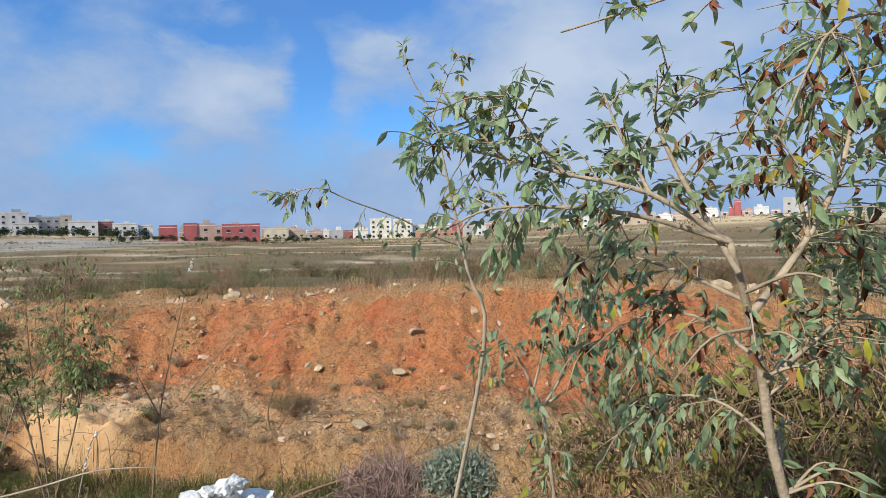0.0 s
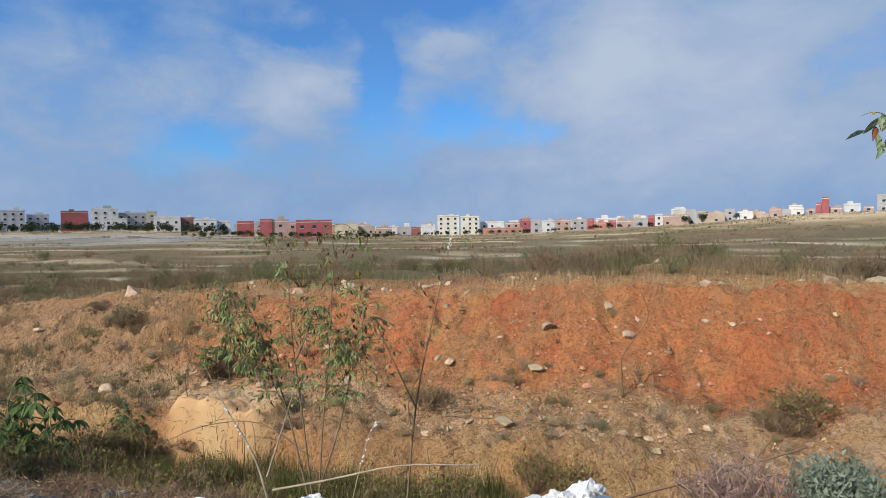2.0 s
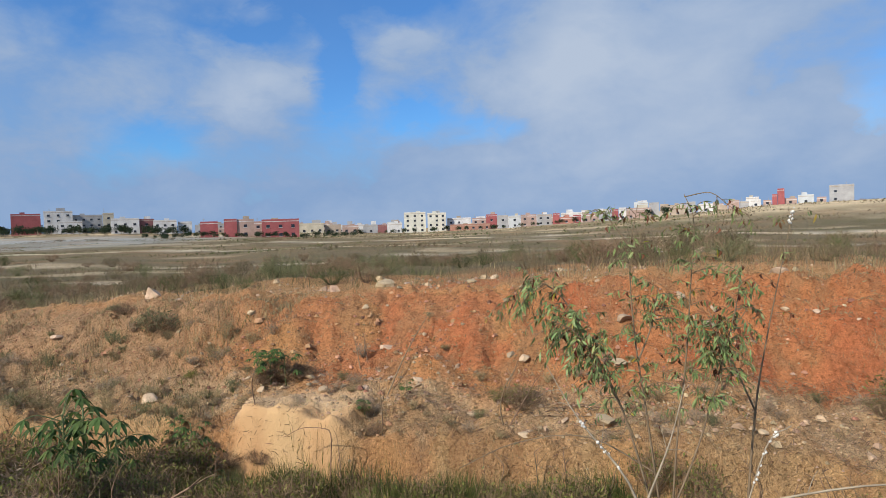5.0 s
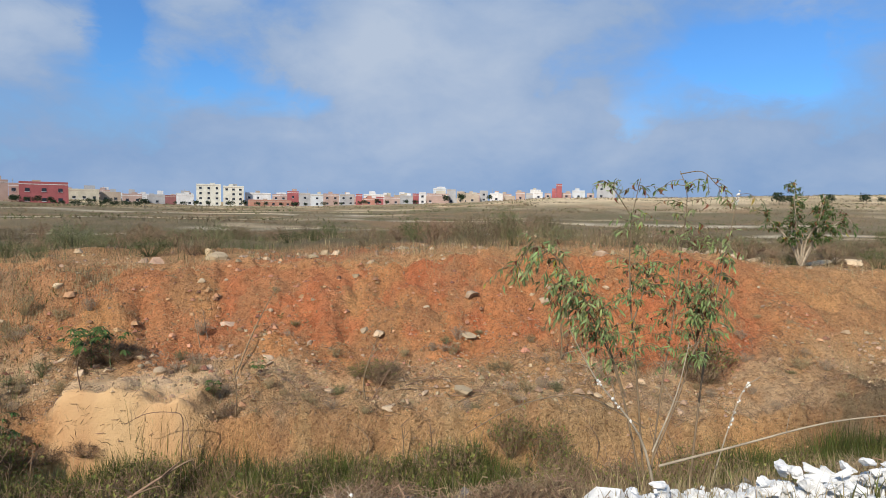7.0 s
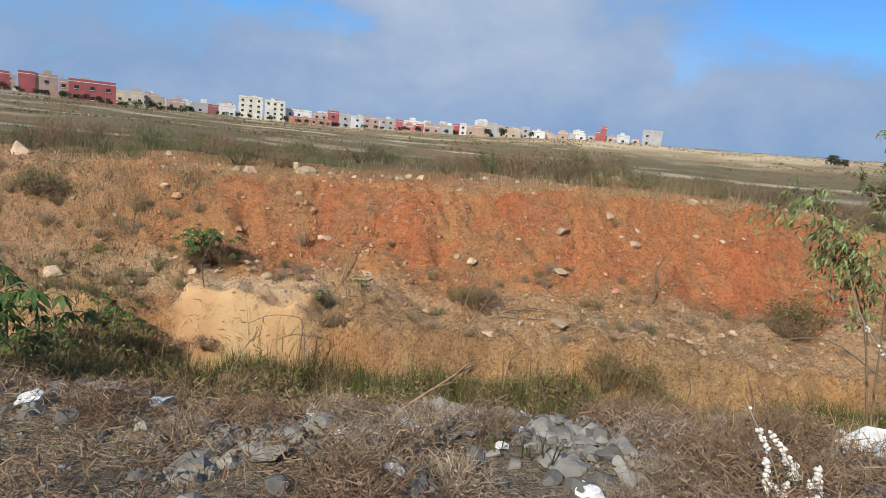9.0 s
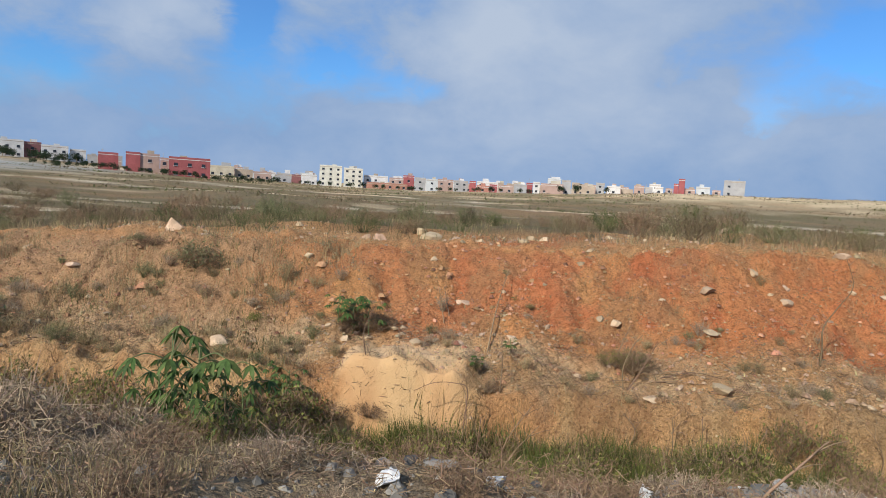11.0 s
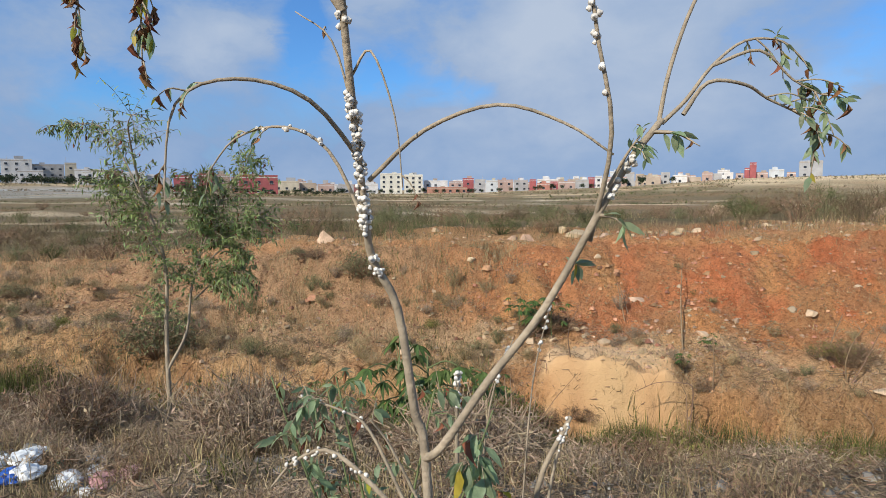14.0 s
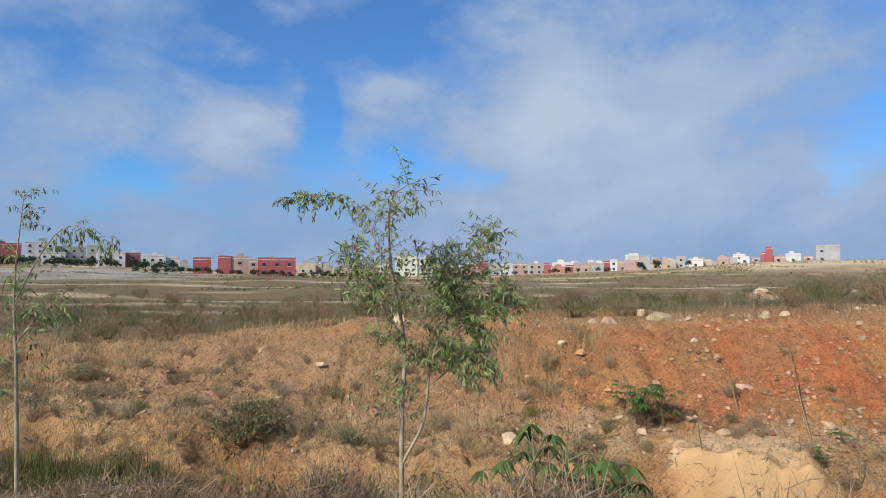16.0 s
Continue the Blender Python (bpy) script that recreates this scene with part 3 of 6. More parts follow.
def grow_plant(name, base, label, category, stems, leaf=LEAF, form=BROAD, bark=BARK, group="", singles=0, lush=1.5, first=0.35):
    """A plant from its main stems. Each stem: (points, radius, tip radius, twigs, twig length, leaves a twig, leaf size, droop, share of withered leaves).
    The stems are parts, each with its twigs; the nearest leaves are parts, the rest of the foliage is joined."""
    base = np.array(base, float)
    ob = thing(name, tuple(base), label, category, group)
    pos_all, dir_all, size_all, dead_all = [], [], [], []
    for pts, r0, r1, twigs, tlen, per, lsize, droop, dead in stems:
        twigs, per = int(twigs * lush), int(per * (1.35 if lush > 1 else 1))
        s, tw = Shape(), Shape()
        line = s.tube(np.array(pts) - base, r0, r1, 7)
        if twigs:
            tp, td = along(line, twigs, first, 1.0)
            dirs = twig_dirs(td, 0.6, droop * 0.35)
            lens = tlen * RNG.uniform(0.5, 1.2, twigs)
            for p, d, ln in zip(tp, dirs, lens):
                side = RNG.normal(0, 0.2, 3)
                mid = p + d * ln * 0.55 + side * ln * 0.2
                end = p + d * ln + side * ln * 0.5 + np.array((0, 0, -droop * ln * 0.5))
                tl = tw.tube((p, mid, end), max(r1 * 0.7, 0.0025), 0.0012, 4)
                lp, ld = along(tl, per, 0.15, 1.0)
                pos_all.append(lp)
                dir_all.append(twig_dirs(ld, 0.65, droop))
                size_all.append(lsize * RNG.uniform(0.55, 1.25, per))
                dead_all.append(RNG.random(per) < dead)
        part("stem", s.mesh("stem", bark, True), ob)
        if twigs:
            tagged(part("branchwork", tw.mesh("branchwork", bark, True), ob), kind="stuff")
    if pos_all:
        pos, dirs, size, dead = np.concatenate(pos_all), np.concatenate(dir_all), np.concatenate(size_all), np.concatenate(dead_all)
        fresh = np.flatnonzero(~dead)
        near = fresh[np.argsort(pos[fresh, 1])][:singles]
        rest = np.setdiff1d(fresh, near)
        if len(near):
            one = Shape()
            one.add(form[0], form[1])
            me = one.mesh("leaf", leaf, True)
            x, y, z = frames(dirs[near], RNG.normal(0, 0.7, len(near)))
            for k, i in enumerate(near):
                m = Matrix(((x[k][0], y[k][0], z[k][0], pos[i][0]), (x[k][1], y[k][1], z[k][1], pos[i][1]), (x[k][2], y[k][2], z[k][2], pos[i][2]), (0, 0, 0, 1)))
                part("leaf", me, ob, at=m @ Matrix.Scale(float(size[i]), 4))
        if len(rest):
            s = Shape()
            put_leaves(s, form, pos[rest], dirs[rest], size[rest])
            tagged(part("foliage", s.mesh("foliage", leaf, True), ob), kind="stuff")
        d = np.flatnonzero(dead)
        yel, brn = d[::5], np.setdiff1d(d, d[::5])
        if len(brn):
            s = Shape()
            dd = dirs[brn] * 0.4 + np.array((0, 0, -0.8))
            put_leaves(s, CURLED, pos[brn], dd, size[brn] * 0.75)
            part("withered_foliage", s.mesh("withered_foliage", LEAF_DEAD, True), ob, "brown withered leaves")["kind"] = "stuff"
        if len(yel):
            s = Shape()
            put_leaves(s, form, pos[yel], dirs[yel], size[yel])
            part("yellow_foliage", s.mesh("yellow_foliage", LEAF_YELLOW, True), ob, "yellowing leaves")["kind"] = "stuff"
    return ob


def shell_mesh():
    s = Shape()
    t, faces = [], []
    for h, w in ((-0.35, 0.55), (0.0, 1.0), (0.4, 0.85), (0.55, 0.55), (0.8, 0.45), (1.0, 0.12)):
        for j in range(7):
            a = j * 2 * math.pi / 7
            t.append((w * math.cos(a), w * math.sin(a), h))
    for i in range(5):
        for j in range(7):
            faces.append((i * 7 + j, i * 7 + (j + 1) % 7, (i + 1) * 7 + (j + 1) % 7, (i + 1) * 7 + j))
    s.add(t, faces)
    return s.mesh("shell", SHELL, True)


SHELL_MESH = shell_mesh()


def shells_on(ob, base, line, n, start, end, radius, size):
    """A crust of small white shells on a stem: each a squat dome with a raised whorl."""
    line = smooth_line(np.array(line) - np.array(base))
    p, d = along(line, n, start, end)
    r = RNG.normal(size=p.shape)
    r -= (r * d).sum(1)[:, None] * d
    r[:, 1] -= 0.5
    r /= np.linalg.norm(r, axis=1)[:, None] + 1e-9
    for k in range(n):
        sz = size * RNG.uniform(0.6, 1.15)
        z = Vector(r[k])
        x = z.cross(Vector(d[k])).normalized()
        y = z.cross(x)
        c = Vector(p[k]) + z * (radius + sz * 0.3)
        m = Matrix(((x[0], y[0], z[0], c[0]), (x[1], y[1], z[1], c[1]), (x[2], y[2], z[2], c[2]), (0, 0, 0, 1)))
        part("shell", SHELL_MESH, ob, "bleached white shell", m @ Matrix.Scale(sz, 4))


def blades(n, cx, cy, spread, height, lean, width, cz=None):
    """Ribbons of grass: (n, 5, 3) vertices."""
    x, y = cx + RNG.normal(0, 1, n) * spread, cy + RNG.normal(0, 1, n) * spread
    z = ground_z(x, y) - 0.02 if cz is None else np.full(n, cz)
    h = height * RNG.uniform(0.45, 1.2, n)
    a = RNG.uniform(0, 2 * math.pi, n)
    out = lean * h * RNG.uniform(0.2, 1.3, n)
    dx, dy = np.cos(a) * out, np.sin(a) * out
    b = RNG.uniform(0, math.pi, n)
    wx, wy = np.cos(b) * width, np.sin(b) * width
    zero = 0 * x
    v = np.stack((np.stack((x - wx, y - wy, z), 1), np.stack((x + wx, y + wy, z), 1),
                  np.stack((x + dx * 0.4 - wx * 0.7, y + dy * 0.4 - wy * 0.7, z + h * 0.6), 1), np.stack((x + dx * 0.4 + wx * 0.7, y + dy * 0.4 + wy * 0.7, z + h * 0.6), 1),
                  np.stack((x + dx, y + dy, z + h), 1)), 1)
    return v


BLADE_FACES = [(0, 1, 3), (0, 3, 2), (2, 3, 4)]


def shrub_mesh(name, material, radius, height, twigs=170, flecks=500, fleck=0.03, upright=0.5, width=0.004, wood=None, solid=False):
    """A bushy shrub: many forked twigs from one root and a haze of small leaves."""
    s = Shape()
    a = RNG.uniform(0, 2 * math.pi, twigs)
    u = RNG.uniform(0.1, 1.0, twigs) ** 0.7
    end = np.stack((np.cos(a) * radius * u, np.sin(a) * radius * u, height * (1 - upright * u ** 2) * RNG.uniform(0.55, 1.08, twigs)), 1)
    root = np.stack((np.cos(a) * radius * 0.12, np.sin(a) * radius * 0.12, 0 * a - 0.03), 1) * RNG.uniform(0.2, 1, (twigs, 1))
    mid = root * 0.45 + end * 0.55 + RNG.normal(0, 0.08 * radius, (twigs, 3))
    for p, q, w, in ((root, mid, width), (mid, end, width * 0.6)):
        d = q - p
        side = np.cross(d, RNG.normal(size=d.shape))
        side *= w / (np.linalg.norm(side, axis=1)[:, None] + 1e-9)
        other = np.cross(d, side)
        other *= w / (np.linalg.norm(other, axis=1)[:, None] + 1e-9)
        v = np.stack((p + side, p - side * 0.5 + other, p - side * 0.5 - other, q + side * 0.6, q - side * 0.3 + other * 0.6, q - side * 0.3 - other * 0.6), 1)
        s.many(v, [(0, 1, 4, 3), (1, 2, 5, 4), (2, 0, 3, 5)] if solid else [(0, 1, 4, 3)])
    for k in range(3):                      # side sprays
        t = RNG.uniform(0.3, 1.0, (twigs, 1))
        p = mid * (1 - t) + end * t
        q = p + RNG.normal(0, 0.22 * radius, (twigs, 3)) + np.array((0, 0, 0.1 * height))
        d = q - p
        side = np.cross(d, RNG.normal(size=d.shape))
        side *= width * 0.8 / (np.linalg.norm(side, axis=1)[:, None] + 1e-9)
        s.many(np.stack((p + side, p - side, q), 1), [(0, 1, 2)])
    leafy = Shape()
    if flecks:
        i = RNG.integers(0, twigs, flecks)
        t = RNG.uniform(0.25, 1.05, (flecks, 1))
        pos = mid[i] * (1 - t) + end[i] * t + RNG.normal(0, 0.07 * radius, (flecks, 3))
        pos[:, 2] = np.maximum(pos[:, 2], 0.02)
        dirs = RNG.normal(size=(flecks, 3)) + np.array((0, 0, 0.4))
        put_leaves(leafy, SMALL, pos, dirs, fleck * RNG.uniform(0.5, 1.3, flecks))
    return s.mesh(name, wood or material), leafy.mesh("foliage", material) if flecks else None


def rock_mesh(name, material, seed, flat=0.75, rough=0.55):
    """A broken stone: a rounded block cut by random planes, with a pitted skin."""
    rng = np.random.default_rng(seed)
    bm = bmesh.new()
    bmesh.ops.create_icosphere(bm, subdivisions=2 if not material.name.startswith("white") else 3, radius=1.0)
    lumpy = 2.2 if material.name.startswith('white') else 1.0
    cuts = rng.normal(size=(16, 3))
    cuts /= np.linalg.norm(cuts, axis=1)[:, None]
    depth = rng.uniform(0.42, 0.8, 16)
    for v in bm.verts:
        p = np.array(v.co)
        for c, dd in zip(cuts, depth):
            k = p @ c - dd
            if k > 0:
                p = p - c * k
        j = noise.noise(Vector(p * 2.3) + Vector((seed, 0, 0))) * 0.25 * rough * lumpy + noise.noise(Vector(p * 6.0)) * 0.16 * rough * lumpy
        p = p * (1 + j)
        v.co = (p[0] * 1.15, p[1] * 0.95, p[2] * flat)
    me = bpy.data.meshes.new(name)
    bm.to_mesh(me)
    bm.free()
    me.materials.append(material)
    return me


def rest_on_ground(x, y, sink=0.0):
    return float(ground_z(np.array([x]), np.array([y]))[0]) - sink


# ---------------------------------------------------------------- the town on the rise
def unit_box(name, material):
    s = Shape()
    s.box(-0.5, 0.5, -0.5, 0.5, 0, 1)
    return s.mesh(name, material)


PANE = unit_box("window", GLASS_DARK)
SILLS = {k: unit_box("sill", PAINT[k]) for k in ("white", "tan", "grey")}


def house(x0, x1, y, top, paint, label, floors=0, wins=0):
    """A flat-roofed town house: walls with a parapet, roof, stair hut, windows with sills."""
    w, cx = x1 - x0, (x0 + x1) / 2
    z0 = min(rest_on_ground(x0, y), rest_on_ground(x1, y)) - 0.6
    h, depth = top - z0, max(7.0, min(14.0, w * 0.8))
    turn = math.atan2(cx + 7, y)                     # the streets fan out round the plain
    w *= math.cos(turn)
    ob = thing("house", (cx, y, z0), label, "house", "houses of the town")
    ob.rotation_euler = (0, 0, -turn)
    s = Shape()
    a, t, p = w / 2, 0.3, 0.9
    s.box(-a, a, 0, depth, 0, h - p)
    s.box(-a, a, 0, t, h - p, h), s.box(-a, a, depth - t, depth, h - p, h)
    s.box(-a, -a + t, t, depth - t, h - p, h), s.box(a - t, a, t, depth - t, h - p, h)
    part("wall", s.mesh("wall", PAINT[paint]), ob)
    s = Shape()
    s.box(-a + t, a - t, t, depth - t, h - p, h - p + 0.12)
    part("roof", s.mesh("roof", PAINT["grey"]), ob, "flat grey roof")
    r = random.Random(int(x0 * 13 + y))
    if w > 6 and r.random() < 0.65:
        s = Shape()
        q = r.uniform(-a * 0.4, a * 0.4)
        s.box(q - 1.4, q + 1.4, 2, 5, h - p, h + r.uniform(0.6, 1.6))
        part("stair_hut", s.mesh("stair_hut", PAINT[r.choice(("white", paint, "tan"))]), ob)
    if w > 7 and r.random() < 0.5:
        s = Shape()
        q, e = r.uniform(-a * 0.5, a * 0.1), r.uniform(0.25, 0.45) * w
        s.box(q, min(a, q + e), depth * 0.4, depth, h - p, h + r.uniform(1.0, 2.6))
        part("upper_storey", s.mesh("upper_storey", PAINT[r.choice(("white", "cream", "pinkish", "grey"))]), ob)
    s = Shape()
    s.box(-a - 0.06, a + 0.06, -0.06, 0.0, h - p - 0.25, h - p)
    part("cornice", s.mesh("cornice", PAINT["white" if paint in ("red", "pinkish", "salmon") else "tan"]), ob)
    if r.random() < 0.5:
        s = Shape()
        q = r.uniform(-a * 0.8, a * 0.8)
        s.tube(((q, 3, h - p), (q, 3, h + 1), (q, 3, h + r.uniform(1.5, 3.5))), 0.09, 0.05, 5)
        s.box(q - 0.5, q + 0.5, 2.95, 3.05, h + 1.0, h + 1.1)
        part("aerial", s.mesh("aerial", PAINT["grey"]), ob)
    floors = floors or max(1, int((h - 1.2) / 3.3))
    wins = wins or max(1, int(w / 4.2))
    blank = paint in ("red", "maroon") and not r.random() < 0.15
    for f in range(floors):
        for k in range(wins):
            if blank or r.random() < 0.12:
                continue
            q = -a + w * (k + 0.5) / wins
            zz = 1.5 + f * (h - 1.5) / max(1, floors)
            ww, hh = min(1.5, w / wins * 0.42), 1.3
            win = part("window", PANE, ob, at=Matrix.LocRotScale((q, -0.02, zz), None, (ww, 0.16, hh)))
            part("sill", SILLS["grey" if paint == "white" else "white"], win, at=Matrix.LocRotScale((0, -0.6, -0.12), None, (1.2, 1.6, 0.12)))
    return ob


LABELS = {"white": "whitewashed flat-roofed town house", "cream": "cream plastered town house with flat roof", "tan": "tan unpainted flat-roofed town house",
          "pinkish": "dusty pink plastered town house", "red": "brick-red painted block with blank walls", "maroon": "low maroon painted town house",
          "grey": "bare concrete town house with open bays", "block": "ivory apartment block with rows of windows", "brick": "long low reddish boundary building",
          "pale": "pale blue-grey town house with windows", "salmon": "low salmon-coloured town house"}


def row(*houses):
    for x0, x1, y, top, paint in houses:
        house(x0, x1, y, top, paint, LABELS[paint], *((4, 3) if paint == "block" else (0, 0)))


row((-510.3, -463.8, 312, 29.0, "white"), (-458.3, -432.7, 312, 24.7, "grey"), (-449.7, -427.0, 325, 20.7, "white"), (-409.8, -388.2, 312, 21.3, "white"),
    (-409.3, -388.6, 330, 18.7, "pale"), (-369.0, -345.5, 322, 19.9, "red"), (-356.7, -333.7, 335, 21.5, "white"), (-328.0, -310.1, 318, 14.0, "white"))
row((-348.8, -324.4, 350, 18.8, "grey"), (-319.7, -311.1, 345, 19.3, "cream"), (-291.0, -270.8, 320, 14.3, "white"), (-279.3, -268.5, 330, 13.7, "maroon"),
    (-259.4, -243.5, 318, 12.2, "white"), (-251.6, -242.0, 330, 11.1, "white"), (-185.6, -176.2, 258, 8.7, "red"), (-172.9, -166.2, 258, 9.5, "red"))
row((-168.8, -159.6, 262, 9.2, "pinkish"), (-156.0, -152.2, 256, 7.8, "pinkish"), (-150.9, -132.5, 254, 8.4, "red"), (-180.4, -164.7, 350, 7.4, "cream"),
    (-168.7, -157.7, 360, 6.2, "tan"), (-156.9, -146.2, 360, 5.4, "pinkish"), (-146.3, -137.4, 370, 5.4, "grey"), (-148.8, -142.0, 402, 5.4, "maroon"))
row((-139.5, -129.4, 396, 6.0, "white"), (-129.1, -114.1, 400, 12.8, "block"), (-113.0, -100.4, 401, 11.9, "block"), (-101.8, -85.4, 410, 8.1, "white"),
    (-96.6, -70.0, 396, 3.6, "brick"), (-83.3, -74.0, 404, 7.4, "pinkish"), (-76.8, -69.2, 420, 9.7, "red"), (-65.9, -58.8, 400, 8.5, "grey"))
row((-58.6, -51.0, 401, 8.0, "pale"), (-53.6, -42.9, 425, 8.7, "pinkish"), (-42.5, -32.9, 425, 8.6, "grey"), (-31.6, -27.2, 420, 8.7, "red"),
    (-26.8, -12.7, 430, 9.0, "white"), (-25.9, -17.8, 398, 5.9, "salmon"), (-17.7, -12.7, 400, 7.0, "red"), (-12.2, -2.5, 400, 7.2, "pinkish"))
row((-2.1, 6.0, 400, 8.1, "grey"), (6.1, 10.2, 412, 9.7, "red"), (10.5, 14.9, 412, 10.6, "white"), (15.0, 29.4, 404, 9.8, "pinkish"),
    (20.1, 28.8, 417, 13.7, "pale"), (29.1, 35.1, 415, 13.1, "grey"), (35.5, 40.6, 412, 11.7, "tan"), (40.8, 49.0, 404, 9.8, "tan"))
row((50.8, 56.3, 412, 12.6, "grey"), (56.5, 65.0, 404, 10.7, "white"), (66.3, 73.9, 408, 9.5, "tan"), (74.3, 80.6, 408, 12.2, "pinkish"),
    (80.9, 85.8, 408, 11.6, "grey"), (86.9, 92.4, 408, 12.2, "white"), (92.8, 97.2, 404, 11.5, "pinkish"), (97.4, 100.1, 403, 14.7, "red"))
row((100.2, 104.0, 403, 17.9, "red"), (104.2, 110.8, 404, 12.1, "pinkish"), (112.5, 121.1, 408, 13.9, "pale"), (121.3, 126.3, 404, 12.1, "pinkish"), (126.5, 139.2, 400, 18.6, "grey"))

# the streets behind, seen between the houses
town = random.Random(12)
x = -330.0
while x < 98:
    w = town.uniform(5.5, 12.0)
    y = town.uniform(436, 470)
    paint = town.choice(("white", "tan", "grey", "pinkish", "pale", "cream", "tan", "grey", "brick"))
    house(x, x + w, y, rest_on_ground(x, y) + town.uniform(4.0, 8.0), paint, LABELS[paint])
    x += w + town.uniform(-1.0, 5.0)


def crown_mesh(name, seed, material=TREE_DARK):
    """A clumped crown of small leaf sprays, uneven and open."""
    rng = np.random.default_rng(seed)
    s = Shape()
    centres = rng.normal(0, 0.42, (16, 3)) * np.array((1, 1, 0.7))
    n = 420
    c = centres[rng.integers(0, 16, n)]
    d = rng.normal(size=(n, 3))
    d /= np.linalg.norm(d, axis=1)[:, None]
    put_leaves(s, SMALL, c + d * 0.33 * rng.uniform(0.6, 1.1, (n, 1)), d + rng.normal(0, 0.5, (n, 3)), 0.32 * rng.uniform(0.6, 1.4, n))
    return s.mesh(name, material)


CROWNS = [crown_mesh("crown", 100 + k) for k in range(3)]


def far_tree(x, y, size, label="round dark-green street tree"):
    z = rest_on_ground(x, y)
    ob = thing("tree", (x, y, z), label, "tree", "trees before the town")
    s = Shape()
    s.tube(((0, 0, -0.4), (0.05 * size, 0, size * 0.25), (0, 0, size * 0.6)), size * 0.05, size * 0.03, 6)
    part("trunk", s.mesh("trunk", BARK), ob)
    part("crown", random.choice(CROWNS), ob, at=Matrix.LocRotScale((0, 0, size * 0.62), Euler((0, 0, random.uniform(0, 6))), (size * 0.5, size * 0.5, size * 0.45)))


for k in range(52):
    far_tree(-440 + k * 4.2 + random.uniform(-2.5, 2.5), 300 + random.uniform(-8, 4), random.uniform(4.6, 7.8) * (1 - 0.006 * k))
for k in range(40):
    far_tree(-205 + k * 2.7 + random.uniform(-1, 1), 246 + random.uniform(-6, 4), random.uniform(1.6, 3.2), "low dark bush along the field edge")
for k in range(22):
    far_tree(-132 + k * 6.5 + random.uniform(-3, 3), 372 + random.uniform(-10, 10), random.uniform(2.0, 3.8), "low dark bush before the houses")
for x, y, size in ((26, 385, 5), (35.4, 385, 5.5), (53.8, 388, 4), (155, 250, 5.5), (161, 252, 4), (178, 250, 4), (194, 250, 4.2), (205, 255, 3)):
    far_tree(x, y, size)


# ---------------------------------------------------------------- stones
ROCKS = {k: [rock_mesh("stone", m, 11 * i + o, f) for i, f in enumerate((0.8, 0.65, 0.9, 0.72, 0.6))]
         for k, m, o in (("lime", STONE, 1), ("ochre", REDSTONE, 201), ("plaster", PLASTER, 401), ("grey", GREYSTONE, 601))}


def stone(x, y, size, kind="lime", label="loose pale limestone block in the earth", group="stones of the bank", sink=0.3, name="stone", lift=0.0):
    z = rest_on_ground(x, y) + lift
    size *= 0.8
    ob = new(name, random.choice(ROCKS[kind]))
    ob.matrix_basis = Matrix.LocRotScale((x, y, z + size * (0.5 - sink)), Euler((random.uniform(-0.4, 0.4), random.uniform(-0.4, 0.4), random.uniform(0, 6.3))),
                                         (size * random.uniform(0.8, 1.25), size * random.uniform(0.8, 1.1), size * random.uniform(0.7, 1.0)))
    return tagged(ob, label, "stone", group)


for x, y, s in ((-10.29, 17.2, 0.40), (-6.31, 16.6, 0.30), (-6.63, 16.75, 0.28), (-3.78, 17.6, 0.40), (-1.62, 17.7, 0.36), (-3.93, 16.5, 0.34), (-1.40, 18.45, 0.24), (0.5, 19.3, 0.36),
                (-11.69, 15.95, 0.26), (-11.95, 15.7, 0.22), (-11.26, 15.1, 0.30), (-8.93, 15.75, 0.26), (-6.59, 15.25, 0.22), (-4.32, 14.3, 0.34), (-5.93, 13.7, 0.30), (-11.27, 18.3, 0.22),
                (-14.8, 17.7, 0.2), (-7.02, 18.7, 0.2), (-2.19, 18.7, 0.26), (-10.2, 15.3, 0.2), (-12.48, 15.2, 0.24), (-9.71, 15.8, 0.16), (0.98, 18.0, 0.2), (-8.02, 16.4, 0.16), (-0.64, 17.4, 0.18),
                (-8.9, 15.5, 0.2), (-13.0, 15.0, 0.22), (-13.5, 15.2, 0.2), (-12.8, 15.4, 0.16), (-5.2, 14.4, 0.2), (-2.6, 14.6, 0.2), (-1.2, 14.3, 0.2), (0.6, 13.9, 0.22), (-7.4, 14.9, 0.18), (-15.9, 14.4, 0.4), (-24.2, 18.6, 0.3), (-21.5, 17.0, 0.3)):
    stone(x, y, s, "lime", sink=0.5)
for k in range(250):
    x = random.uniform(-25, 5)
    y = random.choice((random.gauss(14.9, 0.5), random.gauss(15.4, 0.5), random.gauss(17.0, 1.1), random.gauss(20.6, 0.8)))
    if -12.7 < x < -10 and y < 14.8:
        continue
    stone(x, y, abs(random.gauss(0.035, 0.035)) + 0.045, random.choice(("lime", "lime", "ochre")), "small pale stone lying on the red bank", sink=0.5)
